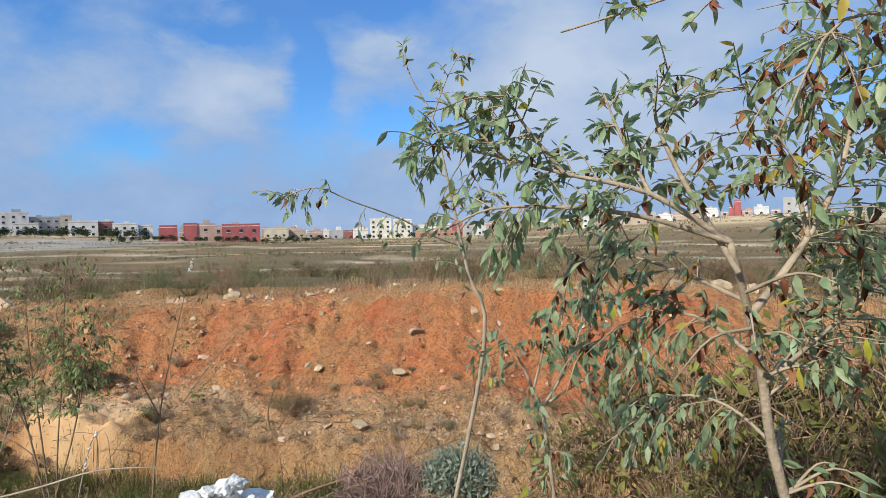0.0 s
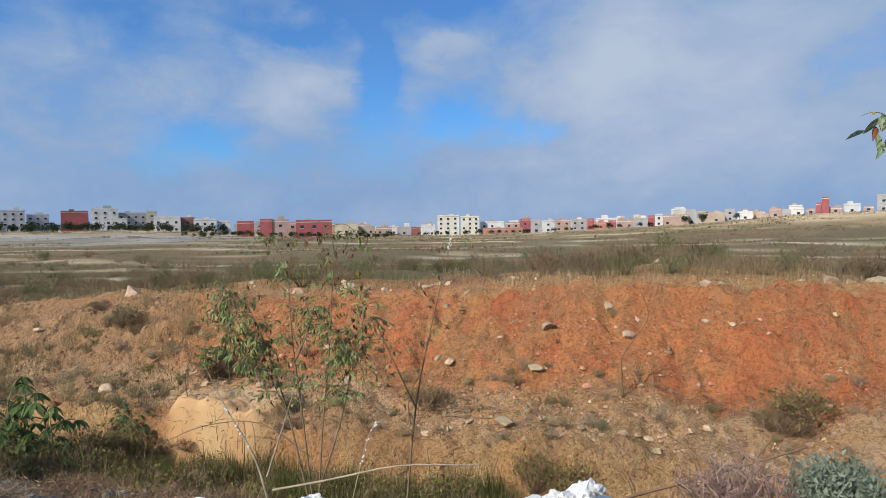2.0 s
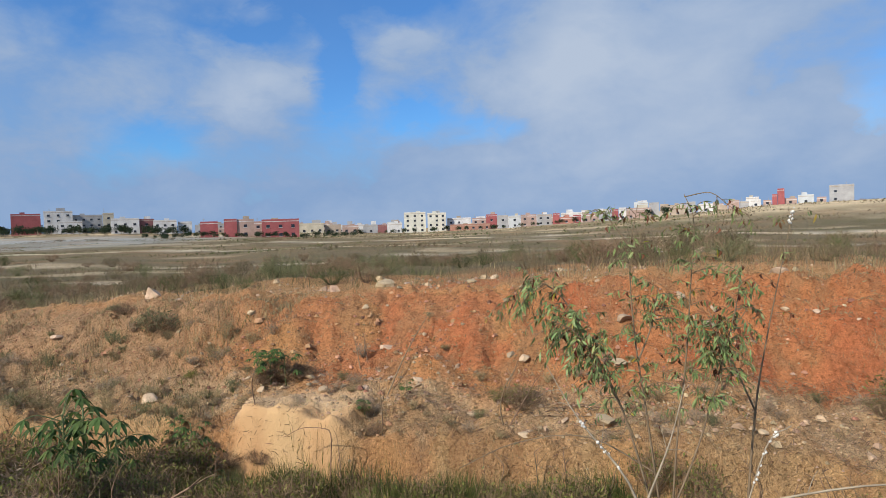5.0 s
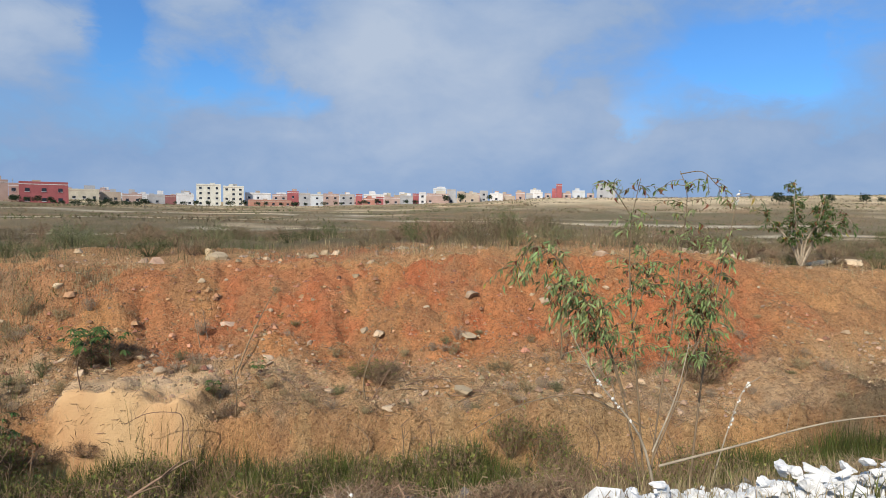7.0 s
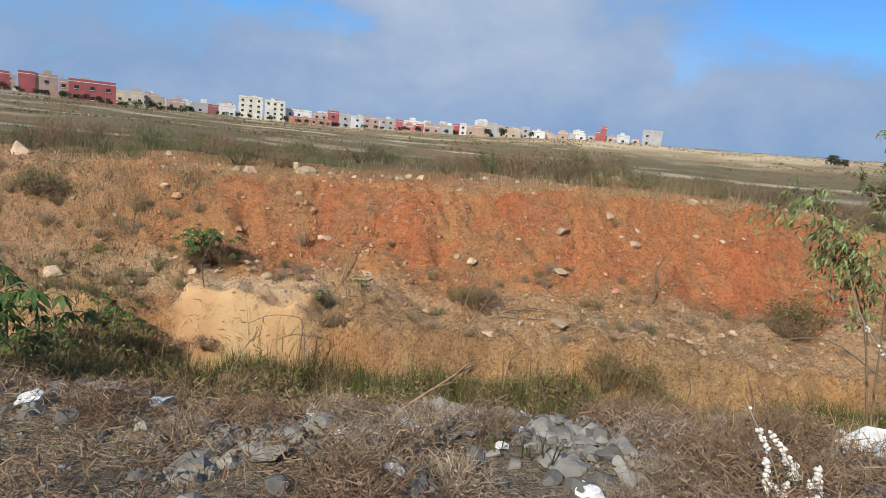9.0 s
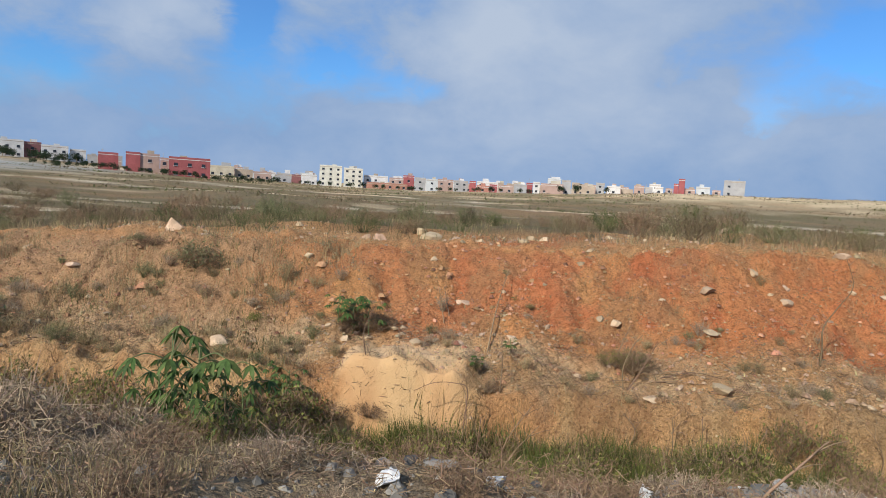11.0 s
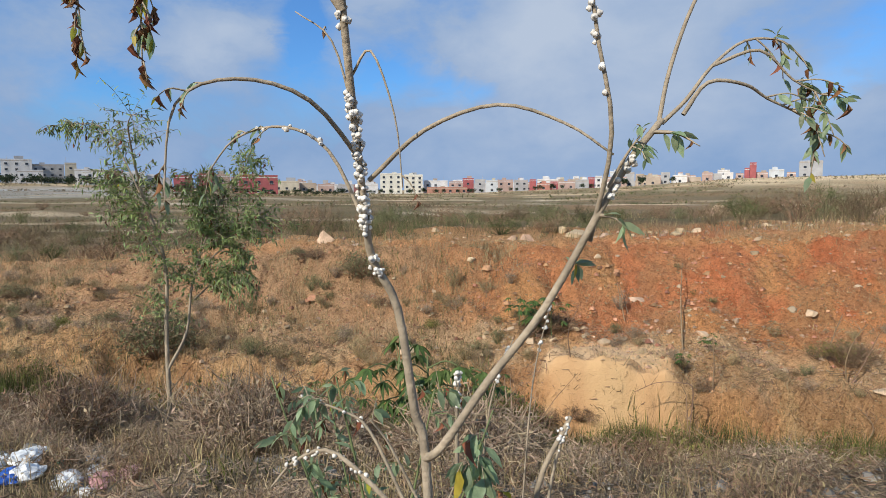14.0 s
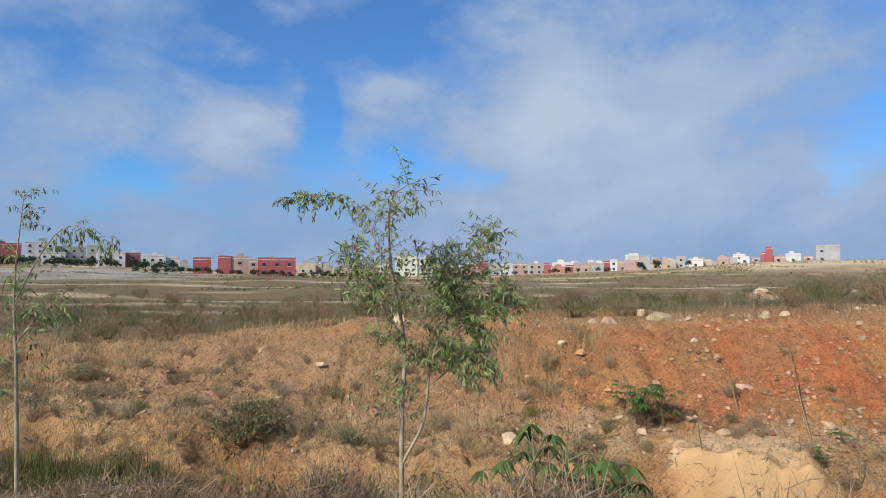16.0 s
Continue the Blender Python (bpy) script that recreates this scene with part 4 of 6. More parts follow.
for x, y, s in ((-11.75, 21.5, 0.55), (-12.2, 22.4, 0.42), (-10.9, 21.3, 0.35), (-19.9, 19.6, 0.5), (-19.0, 19.7, 0.3), (-8.6, 21.5, 0.3), (-7.9, 21.9, 0.26), (-5.6, 22.3, 0.3), (-2.2, 23.0, 0.26), (-0.52, 26.0, 0.6), (0.1, 26.2, 0.4),
                (3.9, 20.8, 0.5), (4.6, 21.2, 0.3), (5.3, 21.4, 0.62), (6.6, 22.5, 0.6), (9.9, 23.4, 0.5), (10.8, 23.6, 0.7), (11.8, 24.0, 0.6), (8.0, 23.6, 0.42), (7.0, 23.8, 0.35), (12.8, 24.4, 0.55)):
    stone(x, y, s, "lime", "large pale boulder on the waste ground", "boulders of the waste ground", 0.45)
# the pale heap out on the plain
for k in range(64):
    a, r = random.uniform(0, 6.3), min(1.0, abs(random.gauss(0, 0.5)))
    stone(1.2 + 2.6 * r * math.cos(a), 57 + 1.8 * r * math.sin(a), random.uniform(0.5, 0.95), "plaster" if k % 4 == 0 else "lime", "pale rubble boulder heaped on the plain", "pale rubble heap", 0.2, "boulder", 1.6 * (1 - r) * random.uniform(0.6, 1.1))
# white plaster rubble tipped along the verge
for cx, cy, n, sx, big in ((-1.75, 4.15, 105, 0.26, 0.12), (-2.9, 4.05, 80, 0.28, 0.085), (-3.55, 4.05, 50, 0.26, 0.08), (-4.3, 4.1, 30, 0.22, 0.07), (-2.4, 4.15, 24, 0.25, 0.08)):
    for k in range(n):
        x, y = cx + random.gauss(0, sx), cy + random.gauss(0, 0.17)
        r = math.hypot((x - cx) / sx, (y - cy) / 0.17) / 2
        stone(x, y, big * random.uniform(0.6, 1.2), "plaster", "lump of white plaster rubble tipped on the verge", "white plaster rubble", 0.2, "rubble_lump", max(0, 1 - r) * random.uniform(0, 3.0 * big))
for cx, cy, n, sx, sy, big in ((-6.9, 3.9, 46, 0.34, 0.5, 0.11), (-6.6, 4.6, 40, 0.6, 0.7, 0.11), (-7.6, 5.2, 26, 0.7, 0.5, 0.1), (-5.6, 4.6, 22, 0.5, 0.6, 0.12), (-9.0, 5.4, 16, 0.8, 0.4, 0.13), (-7.9, 3.5, 22, 0.4, 0.35, 0.11), (-6.5, 5.8, 26, 0.35, 0.4, 0.15), (-9.6, 4.7, 12, 0.7, 0.3, 0.13), (-14.2, 5.2, 10, 0.5, 0.3, 0.14), (-16.4, 3.9, 10, 0.3, 0.25, 0.11), (-8.2, 4.6, 14, 0.5, 0.3, 0.12)):
    for k in range(n):
        stone(cx + random.gauss(0, sx), cy + random.gauss(0, sy), big * random.uniform(0.4, 1.2), random.choice(("grey", "grey", "grey", "grey", "grey", "grey", "grey", "grey", "plaster")), "grey-white broken stone in the roadside rubble", "roadside rubble", 0.25, "rubble_stone")
for k in range(7):
    stone(-6.35 + random.gauss(0, 0.3), 6.1 + random.gauss(0, 0.18), random.uniform(0.12, 0.26), "plaster", "large whitish slab in the roadside rubble", "roadside rubble", 0.2, "rubble_stone", random.uniform(0, 0.12))
stone(-6.42, 6.2, 0.34, "plaster", "large whitish slab in the roadside rubble", "roadside rubble", 0.25, "rubble_stone")
stone(-14.8, 5.6, 0.42, "grey", "large grey boulder half buried in dry weeds", "roadside rubble", 0.35, "boulder")


def gravel(name, label, n, xr, ys, size, material, seed):
    rng = np.random.default_rng(seed)
    x = rng.uniform(*xr, n)
    y = rng.normal(ys[0], ys[1], n)
    keep = fbm(x, y, 1.4, 3, seed) > -0.15
    x, y = x[keep], y[keep]
    n = len(x)
    form = np.array([(1, 0, -0.3), (0.3, 0.9, -0.3), (-0.8, 0.5, -0.3), (-0.7, -0.6, -0.3), (0.4, -0.9, -0.3), (0.5, 0.2, 0.55), (-0.35, 0.25, 0.6), (0.0, -0.45, 0.5)])
    faces = [(0, 1, 5), (1, 2, 6), (1, 6, 5), (2, 3, 6), (3, 7, 6), (3, 4, 7), (4, 0, 7), (0, 5, 7), (5, 6, 7)]
    sz = size * np.exp(rng.normal(0, 0.62, n))
    a = rng.uniform(0, 6.3, n)
    v = form[None] * rng.uniform(0.7, 1.3, (n, 8, 3)) * sz[:, None, None]
    c, s = np.cos(a)[:, None], np.sin(a)[:, None]
    v = np.stack((v[..., 0] * c - v[..., 1] * s, v[..., 0] * s + v[..., 1] * c, v[..., 2] * 0.8), -1)
    v += np.stack((x, y, ground_z(x, y) + sz * 0.2), 1)[:, None]
    sh = Shape()
    sh.many(v, faces)
    tagged(new(name, sh.mesh(name, material)), label, "gravel", kind="stuff")


gravel("gravel", "pale limestone chips scattered down the bank", 11000, (-30, 7), (14.9, 0.8), 0.019, GRAVEL, 3)
gravel("gravel", "ochre pebbles on the red slope", 7500, (-27, 6), (17.0, 1.5), 0.022, REDSTONE, 4)
gravel("gravel", "tan stones over the waste ground", 2600, (-34, 16), (22.0, 1.7), 0.03, GRAVEL, 5)
gravel("gravel", "grey chippings on the dusty verge", 5000, (-20, 4), (4.2, 1.1), 0.014, GREYSTONE, 6)

gravel("rubble_crumbs", "white plaster crumbs round the tipped rubble", 2600, (-4.7, -1.2), (4.1, 0.2), 0.02, PLASTER, 7)
gravel("rubble_crumbs", "grey shale crumbs among the roadside rubble", 4200, (-9.5, -4.9), (4.5, 0.8), 0.024, GREYSTONE, 8)

# ---------------------------------------------------------------- scrub and grass
DRY = [shrub_mesh("dry_shrub", SHRUB_DRY, 0.5, 0.44, 180, 300, 0.045, 0.5, 0.0048) for k in range(3)]
BROWN = [shrub_mesh("brown_shrub", SHRUB_BROWN, 0.5, 0.45, 180, 300, 0.045, 0.5, 0.0048) for k in range(2)]
GREEN = [shrub_mesh("green_shrub", SHRUB_GREEN, 0.45, 0.65, 170, 560, 0.055, 0.3, 0.0035, TWIG) for k in range(3)]
ROUND = [shrub_mesh("round_shrub", SHRUB_GREY, 0.5, 0.5, 180, 1200, 0.05, 0.6, 0.004, TWIG) for k in range(2)]

WIRY = [shrub_mesh("weed", m, 0.5, 0.7, 70, 90, 0.05, 0.35, 0.008) for m in (TWIG, SHRUB_DRY, SHRUB_BROWN)]
LITE = [shrub_mesh("weed", m, 0.5, 0.5, 100, 260, 0.055, 0.5, 0.007) for m in (SHRUB_DRY, GRASS_DRY, SHRUB_GREEN)]


def shrub(kinds, x, y, size, label, group, tall=1.0, name="shrub"):
    z = rest_on_ground(x, y, 0.03)
    wood, leafy = random.choice(kinds)
    ob = new(name, wood)
    ob.matrix_basis = Matrix.LocRotScale((x, y, z), Euler((0, 0, random.uniform(0, 6.3))), (size * random.uniform(0.85, 1.15), size * random.uniform(0.85, 1.15), size * tall))
    tagged(part("foliage", leafy, ob), kind="stuff")
    return tagged(ob, label, "shrub", group)


for k in range(215):                     # the thorny dry mat of the verge
    x = random.uniform(-21, -4.9) if k < 195 else random.uniform(-5, 2)
    y = random.choice((random.uniform(2.8, 6.4), random.uniform(4.2, 7.3)))
    if (-7.5 < x < -6.3 and y < 5.0 and k % 4) or (x > -9 and y > 5.2 and k % 3):
        continue
    shrub(DRY if random.random() < (0.75 if x < -11 else 0.4) else BROWN, x, y, random.uniform(0.4, 0.95) * (0.65 if y < 4.2 else 0.85 if x < -9 else 0.6), "dry grey-brown thorny weed on the verge", "dry weeds of the verge", random.uniform(0.7, 1.0), "dry_weed")
for x, y, s in ((-7.75, 3.5, 0.6), (-7.5, 3.9, 0.55), (-7.4, 3.2, 0.45), (-6.2, 3.9, 0.6), (-5.95, 3.6, 0.55), (-5.6, 4.1, 0.6), (-5.4, 3.6, 0.55), (-6.35, 3.3, 0.45),
                (-5.2, 4.4, 0.6), (-6.0, 4.6, 0.5), (-8.1, 4.4, 0.55), (-5.1, 3.3, 0.5), (-5.7, 3.2, 0.4), (-6.6, 3.05, 0.35)):
    shrub(DRY if x < -6.1 else BROWN, x, y, s, "dry grey-brown thorny weed among the rubble", "dry weeds of the verge", 0.9, "dry_weed")
for k in range(95):                      # green scrub in the ditch
    x = random.uniform(-24, 3.5)
    y = random.uniform(7.6, 12.2)
    shrub(GREEN if random.random() < 0.75 else BROWN, x, y, random.uniform(0.9, 1.4) if x < -12.6 else random.uniform(0.5, 0.75) if x < -9.3 else random.uniform(0.65, 1.05), "yellow-green broom scrub growing in the ditch", "green scrub of the ditch", random.uniform(0.9, 1.4), "broom_shrub")
for x, y, s in ((-5.9, 11.4, 1.4), (-4.9, 11.6, 1.6), (-2.9, 11.2, 1.3), (-11.6, 9.6, 0.9), (-13.2, 10.0, 1.7), (-13.9, 9.8, 1.8), (-10.6, 9.4, 0.8), (-7.3, 11.3, 1.3)):
    shrub(GREEN, x, y, s, "dense yellow-green broom scrub in the ditch", "green scrub of the ditch", 1.25, "broom_shrub")
for k in range(84):                      # thick growth along the bottom of the ditch
    x, y = random.uniform(-12.8, 4.0), random.uniform(9.6, 12.3)
    if -12.6 < x < -9.8 and y > 11.6:
        continue
    shrub(BROWN if k % 4 == 0 else GREEN, x, y, random.uniform(0.95, 1.45), "thick dark green broom scrub in the ditch", "green scrub of the ditch", random.uniform(1.05, 1.5), "broom_shrub")
for k in range(34):                      # rank weeds where the ditch is deepest
    x, y = random.uniform(-20, -13.0), random.uniform(8.2, 12.4)
    shrub(GREEN if random.random() < 0.6 else DRY, x, y, random.uniform(1.3, 2.2), "rank green weeds filling the ditch", "green scrub of the ditch", random.uniform(1.0, 1.3), "broom_shrub")
for k in range(34):
    shrub((BROWN, WIRY, GREEN)[k % 3], random.uniform(-12.5, 3.5), random.uniform(10.9, 12.5), random.uniform(0.6, 1.1), "straggling half-dead brush along the ditch foot", "brown brush of the ditch", 1.2, "brush")
for k in range(16):
    shrub(BROWN, random.uniform(-3, 3.5), random.uniform(7.6, 11.4), random.uniform(1.2, 1.9), "tangled brown brush in the ditch", "brown brush of the ditch", 1.1, "brush")
for x, y, s in ((1.3, 4.6, 1.7), (2.1, 4.4, 1.9), (0.7, 5.0, 1.3), (2.6, 3.9, 1.8), (1.6, 4.0, 1.2), (1.9, 3.5, 1.3), (2.4, 3.2, 1.4), (2.9, 4.6, 2.0), (1.2, 3.7, 0.9), (2.2, 5.2, 2.0), (3.2, 3.6, 1.8)):
    shrub(GREEN, x, y, s, "dark green broom scrub beneath the tobacco bush", "green scrub of the verge", 1.1)
for x, y, s, t in ((-17.87, 17.15, 1.45, 1.0), (-21.92, 13.5, 1.9, 1.1), (-24.5, 15.2, 1.1, 0.7), (-28.5, 16, 1.3, 0.7), (-20.3, 18.2, 0.6, 0.7), (-0.4, 9.7, 1.1, 0.9)):
    shrub(ROUND if x < -2 else GREEN, x, y, s, "round grey-green shrub on the bank", "shrubs of the bank", t)
for x, y, s, t in ((1.94, 15.3, 1.75, 0.85), (1.3, 15.2, 0.9, 0.7), (-6.2, 14.85, 1.2, 0.7), (-6.7, 14.9, 0.8, 0.8), (-3.45, 13.0, 1.15, 1.25), (-2.75, 12.9, 1.3, 1.25), (-8.49, 16.9, 0.4, 0.8), (-3.64, 16.7, 0.3, 0.8), (-9.75, 14.0, 0.35, 1.1)):
    shrub(GREEN, x, y, s, "yellow-green broom scrub rooted in the bank", "shrubs of the bank", t, "broom_shrub")
for x, y, s in ((-6.1, 14.7, 1.2), (-12.7, 15.6, 1.3), (-12.3, 15.8, 1.1), (-13.1, 15.3, 0.9), (-9.4, 13.6, 0.6), (-19.6, 17.9, 0.8), (-17.0, 16.2, 0.6), (1.6, 15.1, 1.4), (-11.9, 12.9, 0.8), (-10.6, 12.8, 0.6), (-12.6, 12.9, 0.9)):
    shrub(BROWN, x, y, s, "low brown withered shrub on the bank", "shrubs of the bank", 0.9)
TUFT = [shrub_mesh("weed", m, 0.4, 0.6, 80, 130, 0.05, 0.25, 0.006) for m in (SHRUB_DRY, GRASS_DRY, GRASS_DRY, SHRUB_DRY, SHRUB_GREY)]
for k in range(150):
    x, y = random.uniform(-30, 5), random.gauss(15.0, 1.3)
    if -12.6 < x < -10.1 and y < 14.9:
        continue
    shrub(TUFT, x, y if y > 13.4 else 13.5 + 0.3 * (13.4 - y), random.uniform(0.25, 0.7), "small wiry weed rooted in the bank", "weeds of the bank", random.uniform(0.7, 1.1), "bank_weed")
for k in range(64):                     # weedy west end of the bank
    x, y = random.uniform(-31, -13.3), random.uniform(12.8, 17.6)
    shrub(TUFT if k % 5 else LITE, x, y, random.uniform(0.4, 0.85), "dry straggling weed on the brown bank", "weeds of the bank", random.uniform(0.7, 1.2), "bank_weed")
for k in range(46):                      # high dry thicket on the verge before the saplings
    x, y = random.uniform(-21, -12.8), random.uniform(4.4, 7.2)
    shrub(DRY if k % 3 else BROWN, x, y, random.uniform(0.8, 1.25), "tall dry grey-brown thicket weed on the verge", "dry weeds of the verge", random.uniform(0.95, 1.3), "dry_weed")


def tangle(name, label, material, n, xr, yr, seed, length, width, lift, patch):
    """A mat of dead twigs and leaf crumbs over the ground."""
    rng = np.random.default_rng(seed)
    x, y = rng.uniform(*xr, n), rng.uniform(*yr, n)
    dens = fbm(x, y, 1.3, 3, seed)
    keep = (dens > patch) & ~((np.abs(x + 6.95) < 0.55) & (y < 4.8))
    x, y, dens = x[keep], y[keep], dens[keep]
    n = len(x)
    z = ground_z(x, y) + rng.uniform(0, 1, n) ** 1.4 * lift * np.clip(0.5 + dens, 0.2, 1.4) * (1 - 0.6 * step(4.8, 5.8, y) * step(8, 7, y))
    d = rng.normal(size=(n, 3)) * np.array((1, 1, 0.55))
    d *= (length * rng.uniform(0.3, 1.2, n) / np.linalg.norm(d, axis=1))[:, None]
    side = np.cross(d, rng.normal(size=(n, 3)))
    side *= width * rng.uniform(0.5, 1.3, (n, 1)) / (np.linalg.norm(side, axis=1)[:, None] + 1e-9)
    p = np.stack((x, y, z), 1)
    bow = rng.normal(0, 0.18, (n, 3)) * np.linalg.norm(d, axis=1)[:, None]
    sh = Shape()
    sh.many(np.stack((p - d / 2 - side, p - d / 2 + side, p + bow + side, p + bow - side, p + d / 2), 1), [(0, 1, 2), (0, 2, 3), (3, 2, 4)])
    tagged(new(name, sh.mesh(name, material)), label, "dead twigs", kind="stuff")


tangle("dead_twigs", "tangled grey dead twigs covering the verge", SHRUB_DRY, 44000, (-23, -10.0), (2.7, 7.3), 71, 0.13, 0.0030, 0.22, -0.3)
tangle("dead_twigs", "tangled brown dead twigs covering the verge", SHRUB_BROWN, 32000, (-23, -4.7), (2.7, 7.4), 72, 0.12, 0.0032, 0.22, -0.2)
tangle("dead_twigs", "dead twigs on the verge near the rubble", SHRUB_BROWN, 14000, (-5.4, 3), (3.6, 7.2), 73, 0.2, 0.004, 0.16, 0.0)
tangle("dead_twigs", "tangled brown dead twigs round the rubble", SHRUB_BROWN, 26000, (-11, -4.7), (2.7, 7.3), 78, 0.12, 0.0032, 0.22, -0.3)
tangle("leaf_crumbs", "dry leaf crumbs caught in the twigs", GRASS_DRY, 14000, (-23, -4.7), (2.9, 7.2), 74, 0.035, 0.004, 0.26, -0.2)
tangle("dead_twigs", "dead twigs and roots on the terrace", SHRUB_BROWN, 18000, (-30, 5), (12.4, 16.2), 75, 0.3, 0.006, 0.16, -0.1)
tangle("leaf_litter", "dry plant litter over the bank", GRASS_DRY, 16000, (-32, 6), (13.2, 20.5), 76, 0.12, 0.012, 0.04, 0.0)

# grey lavender-like cushion and the wiry clump beside it
LAV = shrub_mesh("cushion", SILVER, 0.3, 0.5, 420, 4000, 0.045, 0.25, 0.004)
lav = tagged(new("grey_cushion_bush", LAV[0]), "silvery grey-green cushion bush on the verge", "shrub")
lav.location = (-0.22, 4.75, rest_on_ground(-0.22, 4.75, 0.02))
tagged(part("foliage", LAV[1], lav), kind="stuff")
wiry = tagged(new("wiry_bush", shrub_mesh("wiry_bush", ROSE_TWIG, 0.46, 0.52, 330, 0, 0.03, 0.4, 0.005)[0]), "leafless pinkish-grey wiry bush on the verge", "shrub")
wiry.location = (-0.78, 4.75, rest_on_ground(-0.78, 4.75, 0.02))


def grass(name, label, material, n_tufts, xr, yr, per, spread, height, lean, width, seed, patch=0.0):
    global RNG
    RNG = np.random.default_rng(seed)
    sh = Shape()
    x, y = RNG.uniform(*xr, n_tufts), RNG.uniform(*yr, n_tufts)
    keep = fbm(x, y, 2.5, 3, seed) > patch
    x, y = x[keep], y[keep]
    x, y = np.repeat(x, per), np.repeat(y, per)
    sh.many(blades(len(x), x, y, spread, height, lean, width), BLADE_FACES)
    tagged(new(name, sh.mesh(name, material)), label, "grass", kind="stuff")


grass("dry_grass", "straw-coloured dry grass on the verge", GRASS_DRY, 2600, (-22, 3), (2.9, 7.6), 14, 0.09, 0.22, 0.5, 0.003, 21, -0.1)
grass("dry_grass", "straw-coloured dry grass in the ditch", GRASS_DRY, 1000, (-26, 4), (7.2, 12.6), 12, 0.14, 0.45, 0.4, 0.005, 22, -0.1)
grass("green_grass", "green grass and rushes in the ditch", GRASS_GREEN, 4200, (-26, 4), (8.6, 12.5), 14, 0.12, 0.6, 0.22, 0.006, 23, -0.05)
grass("green_grass", "rank green grass along the foot of the bank", GRASS_GREEN, 3400, (-13, 4), (10.6, 12.6), 15, 0.13, 0.9, 0.3, 0.007, 27, -0.05)
grass("dry_grass", "dead grass along the foot of the bank", GRASS_DRY, 900, (-22, 4), (10.9, 12.6), 12, 0.12, 0.6, 0.3, 0.005, 28, 0.0)
grass("green_grass", "fresh green herbs on the verge", GRASS_GREEN, 500, (-20, 3), (3.4, 6.8), 10, 0.08, 0.18, 0.6, 0.006, 24, 0.2)
grass("dry_grass", "thin dry grass on the bank", GRASS_DRY, 2400, (-32, 8), (12.6, 19.8), 8, 0.12, 0.2, 0.6, 0.004, 25, 0.1)
grass("dry_grass", "dry stalks along the crest and waste ground", GRASS_DRY, 1500, (-45, 22), (19.6, 32), 10, 0.25, 0.36, 0.4, 0.008, 26, 0.0)


grass("dry_grass", "dry grass over the weedy end of the bank", GRASS_DRY, 2200, (-34, -13.5), (12.6, 19.0), 10, 0.16, 0.3, 0.5, 0.005, 29, -0.05)
grass("green_grass", "sparse green herbs on the weedy bank", GRASS_GREEN, 700, (-34, -13.5), (12.6, 18.0), 9, 0.16, 0.25, 0.6, 0.006, 30, 0.1)


def plain_scrub(label, material, seed, share, patch):
    """Scrub over the plain in rows and patches of uneven height, coarser with distance."""
    global RNG
    RNG = np.random.default_rng(seed)
    sh = Shape()
    for y0, y1, n, h, w, sp, lean in ((21, 40, 6500, 0.6, 0.007, 0.3, 1.0), (36, 70, 5000, 0.5, 0.016, 0.45, 1.1), (65, 120, 3800, 0.5, 0.04, 0.8, 0.8), (110, 230, 3200, 0.6, 0.12, 1.6, 0.9), (220, 395, 2200, 0.7, 0.3, 2.6, 0.9)):
        n = int(n * share)
        y = y0 + (y1 - y0) * RNG.uniform(0, 1, n) ** 1.2
        x = RNG.uniform(-1.6, 1.15, n) * (y + 12)
        dens = fbm(x * 0.4, y, 5.0 + y0 * 0.05, 4, seed + 2, 0.65)
        keep = dens > patch
        x, y, tall = np.repeat(x[keep], 7), np.repeat(y[keep], 7), np.repeat(np.clip(0.35 + 0.9 * (dens[keep] - patch), 0.3, 1.25), 7)
        sh.many(blades(len(x), x, y, sp, h * tall, lean, w), BLADE_FACES)
    tagged(new("plain_scrub", sh.mesh("plain_scrub", material)), label, "scrub", kind="stuff")


plain_scrub("brown dry scrub over the plain", PLAINSCRUB, 31, 0.75, -0.1)
plain_scrub("olive-green scrub in patches over the plain", SHRUB_OLIVE, 36, 0.38, 0.1)
RNG = np.random.default_rng(77)
CLUMP = [shrub_mesh("plain_bush", m, 0.7, 0.85, 80, 200, 0.07, 0.3, 0.008) for m in (PLAINSCRUB, SHRUB_BROWN, SHRUB_OLIVE, PLAINSCRUB, SHRUB_GREY, TWIG)]
for k in range(270):
    y = random.uniform(21.8, 42) if k < 225 else random.uniform(45, 90)
    x = random.uniform(-1.3, 0.9) * (y + 5)
    ob = shrub(CLUMP, x, y, random.uniform(0.6, 1.5) * (1 if y < 48 else 1.6), "wiry olive-brown bush on the plain", "bushes of the plain", random.uniform(0.6, 1.1), "plain_bush")


# ---------------------------------------------------------------- plants
def P(*pts):
    return pts


